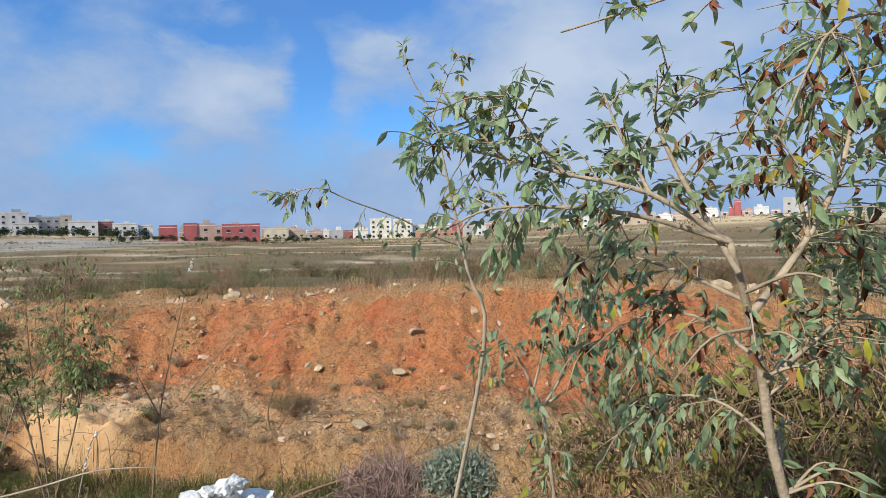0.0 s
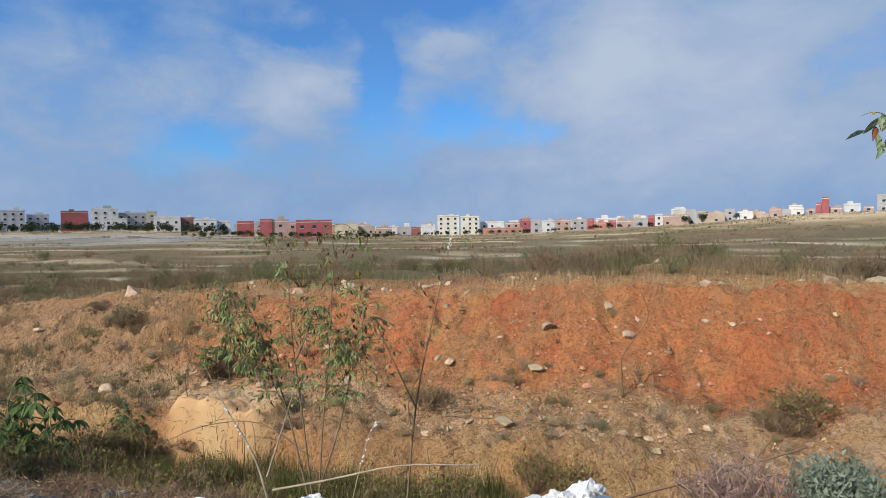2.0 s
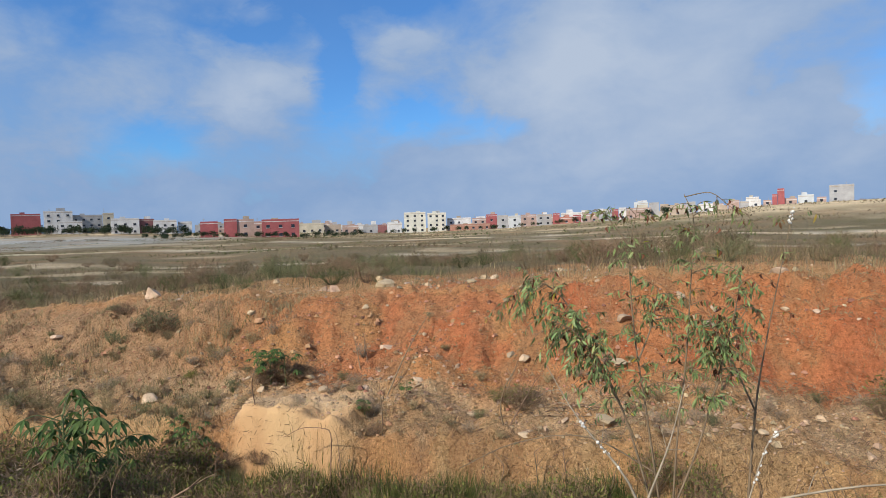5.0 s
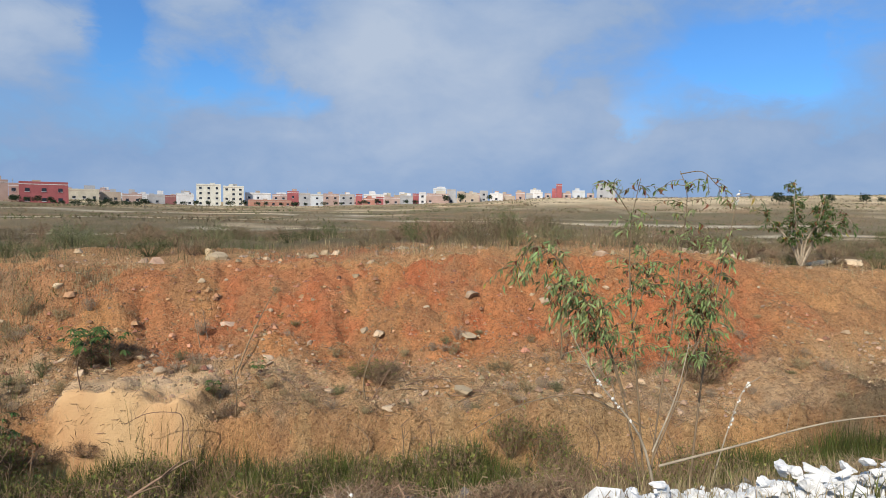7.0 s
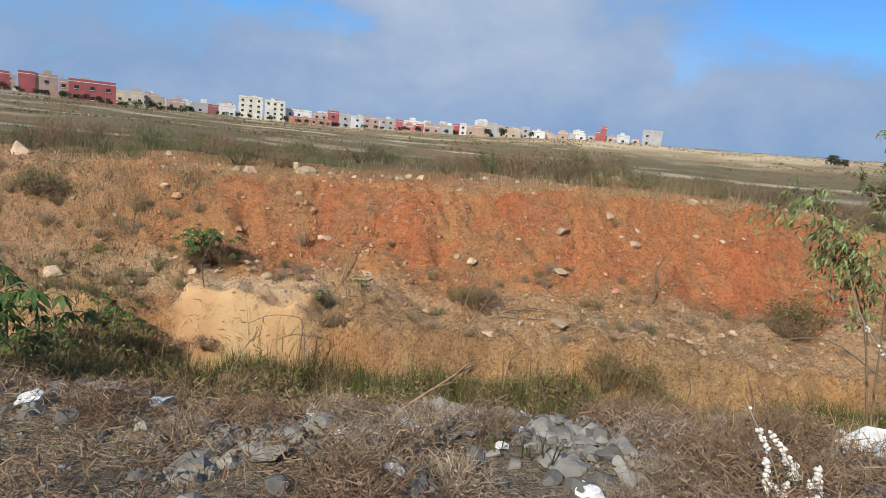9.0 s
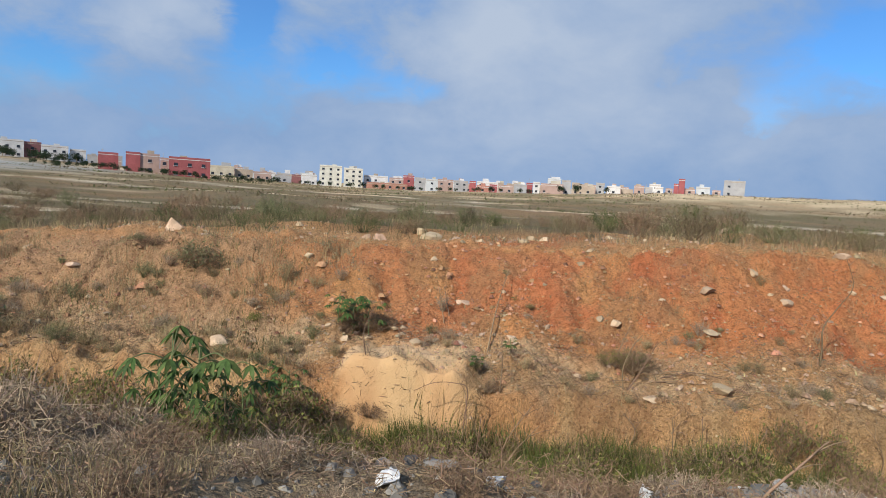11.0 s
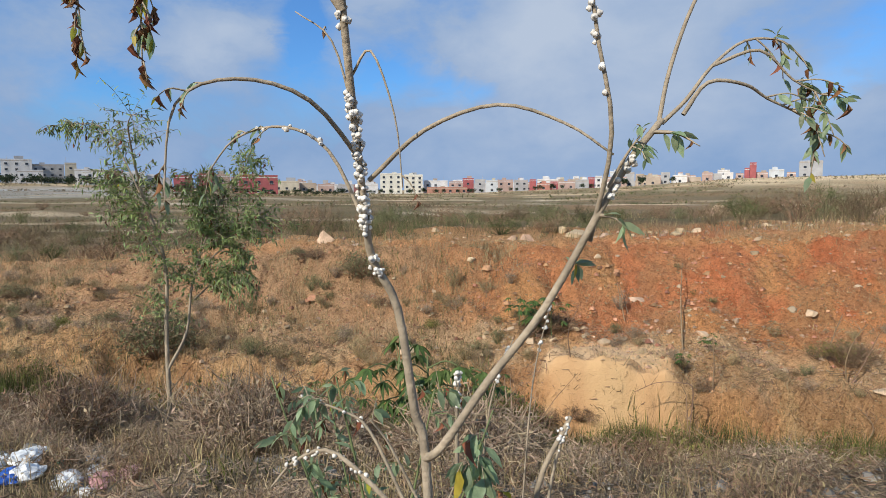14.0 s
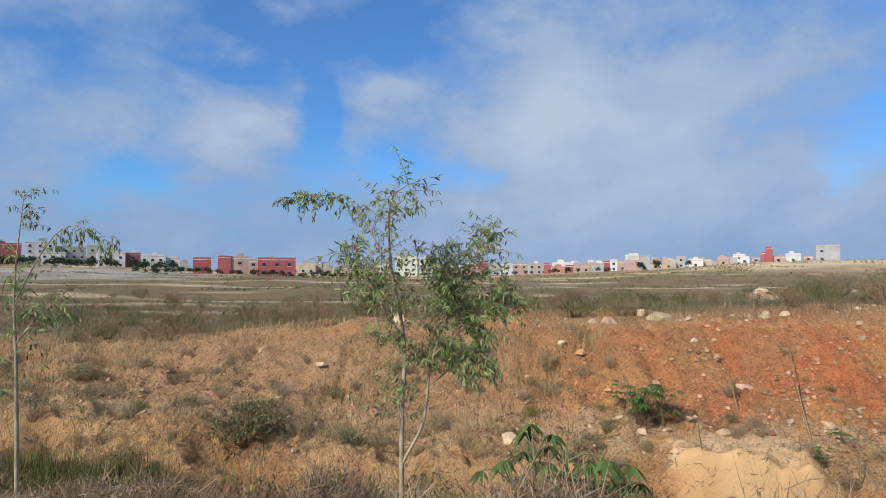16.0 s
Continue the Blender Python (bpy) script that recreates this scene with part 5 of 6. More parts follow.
# tall tobacco bush at the start of the way
b = (1.45, 2.2, rest_on_ground(1.45, 2.2, 0.03))
grow_plant("tobacco_bush", b, "tall tree tobacco with blue-green and some withered leaves", "bush", [
    (P(b, (1.18, 2.15, 1.78), (1.11, 2.10, 2.14), (1.06, 2.05, 2.33), (1.01, 2.00, 2.49)), 0.017, 0.009, 16, 0.3, 8, 0.056, 0.5, 0.3),
    (P((1.01, 2.00, 2.49), (0.81, 1.97, 2.62), (0.59, 1.95, 2.68), (0.39, 1.95, 2.74), (0.20, 1.95, 2.78)), 0.009, 0.002, 26, 0.17, 7, 0.05, 0.3, 0.04),
    (P((0.81, 1.97, 2.62), (0.74, 2.00, 2.78), (0.70, 2.00, 2.89)), 0.006, 0.002, 13, 0.15, 7, 0.049, 0.3, 0.05),
    (P((0.59, 1.93, 2.68), (0.49, 1.93, 2.81), (0.44, 1.93, 2.90)), 0.006, 0.002, 12, 0.15, 7, 0.049, 0.3, 0.04),
    (P((0.45, 1.95, 2.71), (0.33, 1.95, 2.84), (0.25, 1.95, 2.90)), 0.005, 0.002, 9, 0.14, 6, 0.047, 0.3, 0.04),
    (P((1.01, 2.00, 2.49), (0.79, 1.95, 2.56), (0.58, 1.92, 2.59), (0.40, 1.90, 2.59), (0.28, 1.90, 2.54)), 0.008, 0.002, 24, 0.16, 7, 0.05, 0.45, 0.06),
    (P((1.03, 2.00, 2.41), (0.89, 2.05, 2.69), (0.84, 2.10, 2.87), (0.89, 2.10, 2.99)), 0.009, 0.002, 18, 0.18, 7, 0.05, 0.35, 0.1),
    (P((1.06, 2.05, 2.33), (0.92, 2.20, 2.40), (0.75, 2.30, 2.45), (0.59, 2.30, 2.42)), 0.007, 0.002, 20, 0.2, 7, 0.053, 0.6, 0.3),
    (P((1.11, 2.10, 2.16), (0.96, 2.20, 2.27), (0.81, 2.30, 2.25), (0.67, 2.30, 2.16)), 0.007, 0.002, 18, 0.2, 7, 0.053, 0.6, 0.22),
    (P((1.07, 2.05, 2.29), (1.22, 2.10, 2.48), (1.33, 2.15, 2.68), (1.40, 2.20, 2.96), (1.38, 2.20, 3.12)), 0.012, 0.003, 56, 0.26, 8, 0.053, 0.4, 0.2),
    (P((1.23, 2.10, 2.50), (1.19, 2.10, 2.68), (1.12, 2.10, 2.82), (1.05, 2.10, 2.95)), 0.007, 0.002, 20, 0.2, 7, 0.05, 0.4, 0.25),
    (P((1.12, 2.10, 2.10), (1.29, 2.20, 2.21), (1.45, 2.30, 2.32), (1.50, 2.30, 2.46)), 0.008, 0.002, 40, 0.26, 8, 0.055, 0.5, 0.2),
    (P((1.17, 2.15, 1.90), (1.07, 2.30, 1.98), (0.94, 2.40, 1.98), (0.83, 2.50, 1.87)), 0.006, 0.002, 14, 0.22, 7, 0.056, 0.6, 0.1),
    (P((1.5, 1.7, 2.55), (1.35, 1.58, 2.92), (1.05, 1.5, 3.0), (0.59, 1.5, 2.91)), 0.006, 0.002, 8, 0.14, 7, 0.045, 0.2, 0.12),
    (P((1.5, 1.7, 2.5), (1.32, 1.62, 2.85), (1.12, 1.6, 2.92), (1.0, 1.6, 2.7)), 0.006, 0.002, 12, 0.16, 8, 0.05, 0.7, 0.5),
    (P((1.75, 1.95, 0.9), (1.66, 1.85, 1.8), (1.5, 1.7, 2.55), (1.3, 1.62, 3.1)), 0.013, 0.003, 44, 0.26, 10, 0.052, 0.4, 0.35),
], singles=220, lush=1.25, first=0.25)
b = (-0.1, 3.4, rest_on_ground(-0.1, 3.4, 0.03))
grow_plant("slender_tobacco_stem", b, "slender tree tobacco stem with a thin flowering tip", "sapling", [
    (P(b, (0.18, 3.35, 1.96), (0.11, 3.35, 2.31), (0.05, 3.35, 2.61), (0.00, 3.35, 2.86), (-0.056, 3.35, 3.11), (-0.16, 3.35, 3.31), (-0.22, 3.35, 3.49)), 0.012, 0.002, 9, 0.16, 5, 0.05, 0.3, 0.08),
    (P((0.09, 3.30, 2.46), (-0.02, 3.20, 2.51), (-0.17, 3.10, 2.60), (-0.35, 2.95, 2.68), (-0.48, 2.85, 2.74), (-0.62, 2.80, 2.70)), 0.006, 0.0015, 8, 0.13, 4, 0.055, 0.5, 0.12),
    (P((0.056, 3.35, 2.53), (0.16, 3.35, 2.64), (0.25, 3.35, 2.77)), 0.005, 0.0015, 7, 0.14, 5, 0.049, 0.5, 0.08),
    (P((0.01, 3.35, 2.81), (-0.09, 3.35, 2.86), (-0.20, 3.35, 2.95)), 0.004, 0.0015, 6, 0.1, 5, 0.05, 0.4, 0.1),
    (P((-0.056, 3.35, 3.11), (0.01, 3.35, 3.28), (0.09, 3.35, 3.43)), 0.004, 0.0015, 6, 0.1, 4, 0.055, 0.3, 0.05),
], singles=20, lush=1.8)
b = (0.55, 3.7, rest_on_ground(0.55, 3.7, 0.03))
grow_plant("young_tobacco_tree", b, "young tree tobacco with broad drooping leaves", "sapling", [
    (P(b, (0.46, 3.70, 1.44), (0.40, 3.70, 1.65), (0.30, 3.70, 1.87), (0.21, 3.70, 2.00)), 0.013, 0.003, 12, 0.22, 6, 0.085, 0.7, 0.2),
    (P((0.40, 3.70, 1.65), (0.46, 3.70, 1.91), (0.43, 3.70, 2.08)), 0.008, 0.002, 11, 0.2, 6, 0.08, 0.7, 0.15),
    (P((0.43, 3.70, 1.53), (0.60, 3.70, 1.81), (0.67, 3.70, 2.06), (0.64, 3.70, 2.25)), 0.008, 0.002, 14, 0.22, 6, 0.08, 0.6, 0.15),
    (P((0.45, 3.75, 1.55), (0.76, 3.75, 1.77), (0.91, 3.75, 1.93)), 0.008, 0.002, 12, 0.22, 6, 0.08, 0.6, 0.2),
], singles=30, lush=1.3)
bush_base = (1.5, 2.75, rest_on_ground(1.5, 2.75))
knot = thing("snail_twig", bush_base, "pale twig with white shells by the tobacco bush", "twig")
s = Shape()
tw = np.array(((1.5, 2.75, 0.8), (1.32, 2.6, 1.25), (1.25, 2.55, 1.6))) - np.array(bush_base)
s.tube(tw, 0.012, 0.006, 6)
s.tube(((tw[1]), tw[1] + np.array((-0.3, 0.05, 0.12)), tw[1] + np.array((-0.62, 0.1, 0.16))), 0.006, 0.003, 5)
s.tube(((tw[1]), tw[1] + np.array((0.3, 0.0, 0.06)), tw[1] + np.array((0.55, 0.0, -0.12))), 0.006, 0.003, 5)
part("stem", s.mesh("stem", BARK, True), knot)
shells_on(knot, bush_base, tw + np.array(bush_base), 16, 0.45, 0.7, 0.01, 0.010)

# group of young tobacco trees on the ditch edge
b = (-3.98, 5.0, rest_on_ground(-3.98, 5.0, 0.05))
grow_plant("young_tobacco_tree", b, "young tree tobacco with drooping green leaves", "sapling", [
    (P(b, (-4.22, 5.0, 0.82), (-4.43, 5.05, 1.32), (-4.66, 5.1, 1.73), (-4.88, 5.1, 1.86), (-5.0, 5.1, 1.72)), 0.009, 0.002, 34, 0.24, 8, 0.062, 0.6, 0.1),
    (P(b, (-4.1, 5.0, 0.9), (-4.17, 5.0, 1.48), (-4.19, 5.0, 2.01), (-4.13, 5.0, 2.38)), 0.009, 0.002, 17, 0.18, 6, 0.055, 0.55, 0.12),
    (P((-4.18, 5.0, 0.74), (-4.35, 4.95, 1.15), (-4.55, 4.9, 1.5), (-4.75, 4.9, 1.6)), 0.006, 0.002, 26, 0.24, 8, 0.062, 0.6, 0.1),
    (P(b, (-3.91, 5.0, 0.73), (-3.84, 5.0, 1.31), (-3.8, 5.0, 1.81), (-3.77, 5.0, 2.25), (-3.83, 5.0, 2.44)), 0.008, 0.002, 20, 0.2, 7, 0.055, 0.55, 0.14),
    (P((-3.83, 5.0, 2.42), (-3.66, 5.0, 2.44), (-3.54, 5.0, 2.34), (-3.42, 5.0, 2.28)), 0.004, 0.0015, 4, 0.1, 4, 0.05, 0.5, 0.2),
    (P((-4.19, 5.0, 2.1), (-4.34, 5.0, 2.31), (-4.42, 5.0, 2.36)), 0.005, 0.0015, 5, 0.1, 5, 0.05, 0.4, 0.1),
    (P((-3.95, 5.0, 0.25), (-3.77, 5.0, 0.73), (-3.61, 5.0, 1.31), (-3.51, 5.0, 1.72), (-3.48, 5.0, 1.95)), 0.008, 0.002, 24, 0.22, 7, 0.06, 0.6, 0.12),
    (P((-3.7, 5.0, 1.0), (-3.62, 4.95, 1.3), (-3.7, 4.95, 1.62)), 0.007, 0.002, 18, 0.2, 7, 0.06, 0.6, 0.1),
    (P((-4.15, 5.0, 1.3), (-4.05, 5.05, 1.55), (-4.0, 5.1, 1.8)), 0.007, 0.002, 14, 0.2, 7, 0.055, 0.6, 0.1),
    (P((-4.02, 5.0, 0.5), (-4.5, 5.0, 0.75), (-5.0, 4.9, 0.72), (-5.4, 4.8, 0.55)), 0.006, 0.003, 2, 0.12, 2, 0.05, 0.4, 0.5),
], LEAF_OLIVE, NARROW, BROWN_STEM, singles=60, lush=2.4, first=0.42)
b = (-3.4, 5.5, rest_on_ground(-3.4, 5.5, 0.05))
stalk = grow_plant("tall_weed_stalk", b, "tall reddish weed stalk with a white-crusted tip", "weed", [
    (P(b, (-3.3, 5.55, 0.7), (-3.2, 5.6, 1.3), (-2.97, 5.7, 2.31)), 0.011, 0.003, 7, 0.25, 4, 0.06, 0.5, 0.4),
    (P((-3.28, 5.56, 0.8), (-3.45, 5.5, 1.2), (-3.62, 5.45, 1.6)), 0.008, 0.002, 5, 0.2, 4, 0.06, 0.5, 0.3)], LEAF_OLIVE, NARROW, BROWN_STEM)
shells_on(stalk, b, P((-3.0, 5.69, 2.2), (-2.98, 5.7, 2.28), (-2.97, 5.7, 2.34)), 12, 0.1, 1.0, 0.004, 0.013)
b = (-4.1, 4.55, rest_on_ground(-4.1, 4.55, 0.03))
bare = grow_plant("bare_twig_plant", b, "bare bleached twigs crusted with white shells", "twig", [
    (P(b, (-4.25, 4.55, 0.62), (-4.55, 4.6, 1.0), (-4.75, 4.6, 1.35)), 0.012, 0.002, 3, 0.2, 1, 0.05, 0.4, 1.0),
    (P((-4.15, 4.55, 0.5), (-4.0, 4.55, 0.9), (-3.9, 4.6, 1.25)), 0.008, 0.002, 3, 0.2, 1, 0.05, 0.4, 1.0),
    (P((-4.1, 4.55, 0.4), (-3.6, 4.5, 0.55), (-3.0, 4.4, 0.75), (-2.4, 4.3, 0.85)), 0.01, 0.004, 2, 0.2, 1, 0.05, 0.4, 1.0)], LEAF_DEAD, NARROW, BARK)
shells_on(bare, b, P((-4.25, 4.55, 0.62), (-4.4, 4.58, 0.82), (-4.55, 4.6, 1.0)), 12, 0.0, 1.0, 0.008, 0.011)

# shell-crusted tobacco trees close to the way
b = (-12.74, 2.04, rest_on_ground(-12.74, 2.04, 0.03))
main = P(b, (-12.775, 2.032, 1.008), (-12.806, 2.023, 1.157), (-12.849, 2.001, 1.468), (-12.911, 1.963, 1.615), (-12.918, 1.914, 1.76), (-12.921, 1.773, 2.244), (-12.95, 1.7, 2.9))
second = P((-12.775, 2.032, 1.008), (-12.712, 1.973, 1.076), (-12.578, 1.961, 1.282), (-12.422, 1.942, 1.502), (-12.24, 1.91, 1.85), (-12.14, 1.93, 1.99))
upA = P((-12.31, 1.95, 1.68), (-12.27, 1.83, 1.95), (-12.32, 1.8, 2.24), (-12.37, 1.75, 2.75))
upB = P((-12.15, 1.93, 1.97), (-12.12, 1.96, 2.12), (-12.06, 2.0, 2.29), (-11.99, 2.02, 2.40), (-11.86, 2.05, 2.455), (-11.7, 2.05, 2.44), (-11.6, 2.03, 2.36), (-11.53, 2.01, 2.22))
lowL = P((-12.87, 2.3, 0.62), (-13.17, 2.35, 0.85), (-13.33, 2.35, 0.82), (-13.44, 2.35, 0.7))
lowM = P((-12.9, 2.3, 0.7), (-13.05, 2.35, 0.95), (-13.16, 2.35, 1.02), (-13.32, 2.35, 1.06))
archL2 = P((-12.92, 1.93, 1.72), (-13.02, 1.92, 1.92), (-13.15, 1.92, 1.99), (-13.3, 1.92, 1.96), (-13.4, 1.92, 1.85))
snail = grow_plant("shell_crusted_tree", b, "half-bare tree tobacco crusted with white shells", "tree", [
    (main, 0.0155, 0.009, 0, 0, 0, 0, 0, 0),
    (second, 0.014, 0.0085, 3, 0.12, 6, 0.055, 0.5, 0.1),
    (upA, 0.007, 0.0035, 4, 0.12, 4, 0.04, 0.6, 0.6),
    (upB, 0.006, 0.002, 9, 0.1, 5, 0.04, 0.5, 0.35),
    (P((-12.14, 1.93, 1.98), (-12.08, 1.95, 2.04), (-12.01, 2.00, 2.13), (-11.92, 2.05, 2.20), (-11.82, 2.08, 2.20), (-11.76, 2.10, 2.15)), 0.006, 0.002, 6, 0.09, 4, 0.04, 0.4, 0.3),
    (P((-12.09, 1.93, 2.00), (-12.03, 1.95, 2.08), (-11.93, 2.00, 2.08), (-11.86, 2.05, 2.05), (-11.77, 2.08, 2.01), (-11.72, 2.08, 1.96)), 0.006, 0.002, 7, 0.09, 5, 0.042, 0.5, 0.25),
    (P((-12.01, 2.00, 2.13), (-11.89, 2.03, 2.17), (-11.80, 2.06, 2.10), (-11.72, 2.08, 2.06)), 0.005, 0.002, 6, 0.09, 5, 0.042, 0.4, 0.1),
    (P((-12.9, 1.9, 1.84), (-12.74, 1.88, 1.97), (-12.55, 1.88, 2.03), (-12.38, 1.88, 1.98), (-12.26, 1.88, 1.9)), 0.007, 0.003, 0, 0, 0, 0, 0, 0),
    (P((-12.91, 1.9, 1.88), (-12.99, 1.72, 2.03), (-13.13, 1.62, 2.07), (-13.26, 1.58, 2.01), (-13.3, 1.58, 1.8)), 0.007, 0.002, 4, 0.1, 3, 0.04, 0.8, 0.35),
    (archL2, 0.006, 0.002, 4, 0.08, 4, 0.04, 0.7, 0.15),
    (P((-12.92, 1.77, 2.25), (-13.05, 1.75, 2.45), (-13.2, 1.7, 2.75)), 0.012, 0.006, 3, 0.1, 1, 0.06, 0.9, 1.0),
    (P((-13.05, 1.75, 2.45), (-13.3, 1.6, 2.5), (-13.45, 1.54, 2.38), (-13.46, 1.54, 2.15)), 0.004, 0.0015, 8, 0.05, 4, 0.045, 1.0, 0.8),
    (P((-13.1, 1.68, 2.47), (-13.24, 1.56, 2.4), (-13.3, 1.54, 2.25), (-13.31, 1.54, 2.08)), 0.004, 0.0015, 7, 0.05, 4, 0.045, 1.0, 0.8),
    (P((-12.92, 1.82, 2.1), (-12.86, 1.8, 2.16), (-12.8, 1.8, 2.0), (-12.78, 1.8, 1.82)), 0.004, 0.0015, 1, 0.06, 2, 0.05, 1.0, 1.0),
    (P((-12.92, 1.85, 2.0), (-12.98, 1.85, 2.2), (-13.08, 1.85, 2.28)), 0.004, 0.0015, 1, 0.06, 2, 0.05, 1.0, 1.0),
    (P((-12.27, 1.9, 1.82), (-12.23, 1.86, 1.9), (-12.19, 1.84, 1.96)), 0.005, 0.002, 4, 0.06, 4, 0.04, 0.5, 0.1),
    (lowL, 0.011, 0.004, 3, 0.12, 1, 0.05, 0.5, 0.5),
    (lowM, 0.007, 0.003, 8, 0.12, 5, 0.055, 0.7, 0.1),
    (P((-12.47, 2.4, 0.35), (-12.45, 2.4, 0.76), (-12.34, 2.4, 1.03)), 0.013, 0.008, 0, 0, 0, 0, 0, 0),
    (P((-12.86, 2.28, 0.75), (-12.95, 2.25, 0.95), (-13.0, 2.2, 1.05)), 0.006, 0.003, 2, 0.1, 3, 0.06, 0.6, 0.2),
    (P((-12.7, 2.3, 0.45), (-12.75, 2.3, 0.75), (-12.6, 2.3, 0.95)), 0.006, 0.002, 6, 0.16, 6, 0.1, 0.9, 0.05),
], LEAF, BROAD, BARK, singles=60, first=0.6, lush=1.3)
shells_on(snail, b, main, 125, 0.545, 0.695, 0.011, 0.0092)
shells_on(snail, b, main, 18, 0.495, 0.522, 0.012, 0.0095)
shells_on(snail, b, main, 8, 0.742, 0.768, 0.009, 0.009)
shells_on(snail, b, second, 20, 0.80, 0.91, 0.009, 0.0095)
shells_on(snail, b, upA, 14, 0.35, 0.6, 0.006, 0.0095)
shells_on(snail, b, upB, 14, 0.42, 0.62, 0.005, 0.009)
shells_on(snail, b, archL2, 10, 0.35, 0.7, 0.004, 0.009)
shells_on(snail, b, lowL, 22, 0.35, 0.85, 0.008, 0.0095)
shells_on(snail, b, lowM, 7, 0.5, 1.0, 0.006, 0.0095)
shells_on(snail, b, P((-12.38, 2.4, 0.95), (-12.36, 2.4, 1.0), (-12.34, 2.4, 1.03)), 8, 0.0, 1.0, 0.008, 0.0095)


def shell_twig(base, pts, n, size=0.011, r=0.008, label="dry twig crusted with white shells", start=0.55):
    base = (base[0], base[1], rest_on_ground(base[0], base[1], 0.03))
    ob = thing("shell_twig", base, label, "twig", "shell-crusted twigs")
    line = [base] + list(pts)
    s = Shape()
    s.tube(np.array(line) - np.array(base), r, r * 0.5, 6)
    part("stem", s.mesh("stem", BARK, True), ob)
    shells_on(ob, base, line, n, start, 1.0, r * 0.6, size)


shell_twig((-11.3, 2.35), P((-11.36, 2.25, 0.9), (-11.45, 2.15, 1.18), (-11.5, 2.1, 1.27)), 26, 0.011, 0.006, start=0.75)
shell_twig((-12.8, 2.85), P((-12.81, 2.83, 0.7), (-12.8, 2.8, 1.05)), 26, 0.011, 0.014, start=0.8)
shell_twig((-12.55, 3.05), P((-12.5, 3.08, 0.9), (-12.42, 3.08, 1.31)), 14, 0.010, 0.005, start=0.8)
shell_twig((-12.75, 2.95), P((-12.68, 2.95, 0.85), (-12.58, 2.95, 1.16)), 18, 0.010, 0.006, start=0.8)
shell_twig((-12.45, 3.05), P((-12.4, 3.08, 0.5), (-12.34, 3.1, 0.74)), 10, 0.010, 0.010, start=0.75)
shell_twig((-5.7, 3.3), P((-5.78, 3.25, 0.55), (-5.95, 3.2, 0.78)), 34, 0.013, 0.007, start=0.35)
shell_twig((-5.8, 3.25), P((-5.9, 3.2, 0.6), (-6.12, 3.15, 0.92)), 16, 0.012, 0.006, start=0.5)
shell_twig((-5.6, 3.2), P((-5.72, 3.15, 0.45), (-5.78, 3.1, 0.6)), 30, 0.013, 0.007, start=0.2)
shell_twig((-5.75, 3.1), P((-5.82, 3.05, 0.42), (-5.9, 3.0, 0.45)), 26, 0.013, 0.007, start=0.2)
for k in range(7):
    x, y = -5.75 + random.uniform(-0.2, 0.15), 3.15 + random.uniform(-0.12, 0.12)
    h = random.uniform(0.15, 0.45)
    shell_twig((x, y), P((x + random.uniform(-0.08, 0.05), y, 0.28 + h * 0.6), (x + random.uniform(-0.18, 0.08), y, 0.32 + h)), 26, 0.014, 0.006, start=0.3)
shell_twig((-3.6, 4.8), P((-3.4, 4.8, 0.8), (-3.25, 4.8, 0.95)), 14, 0.011, 0.006, start=0.5)

b = (-13.05, 2.45, rest_on_ground(-13.05, 2.45, 0.03))
grow_plant("tobacco_shoots", b, "low leafy tobacco shoots at the foot of the tree", "plant", [
    (P(b, (-13.1, 2.45, 0.6), (-13.2, 2.42, 1.12)), 0.008, 0.003, 6, 0.14, 5, 0.065, 0.5, 0.05),
    (P(b, (-13.3, 2.5, 0.55), (-13.5, 2.5, 1.08)), 0.008, 0.003, 6, 0.14, 5, 0.07, 0.5, 0.12),
    (P(b, (-12.95, 2.5, 0.55), (-12.85, 2.55, 1.05)), 0.008, 0.003, 6, 0.14, 5, 0.07, 0.5, 0.05),
    (P(b, (-12.8, 2.5, 0.5), (-12.62, 2.5, 1.0)), 0.007, 0.003, 6, 0.14, 5, 0.07, 0.5, 0.1),
    (P(b, (-13.2, 2.6, 0.5), (-13.35, 2.7, 1.0)), 0.007, 0.003, 6, 0.14, 5, 0.065, 0.5, 0.2)], LEAF, BROAD, GREENSTEM, singles=30)

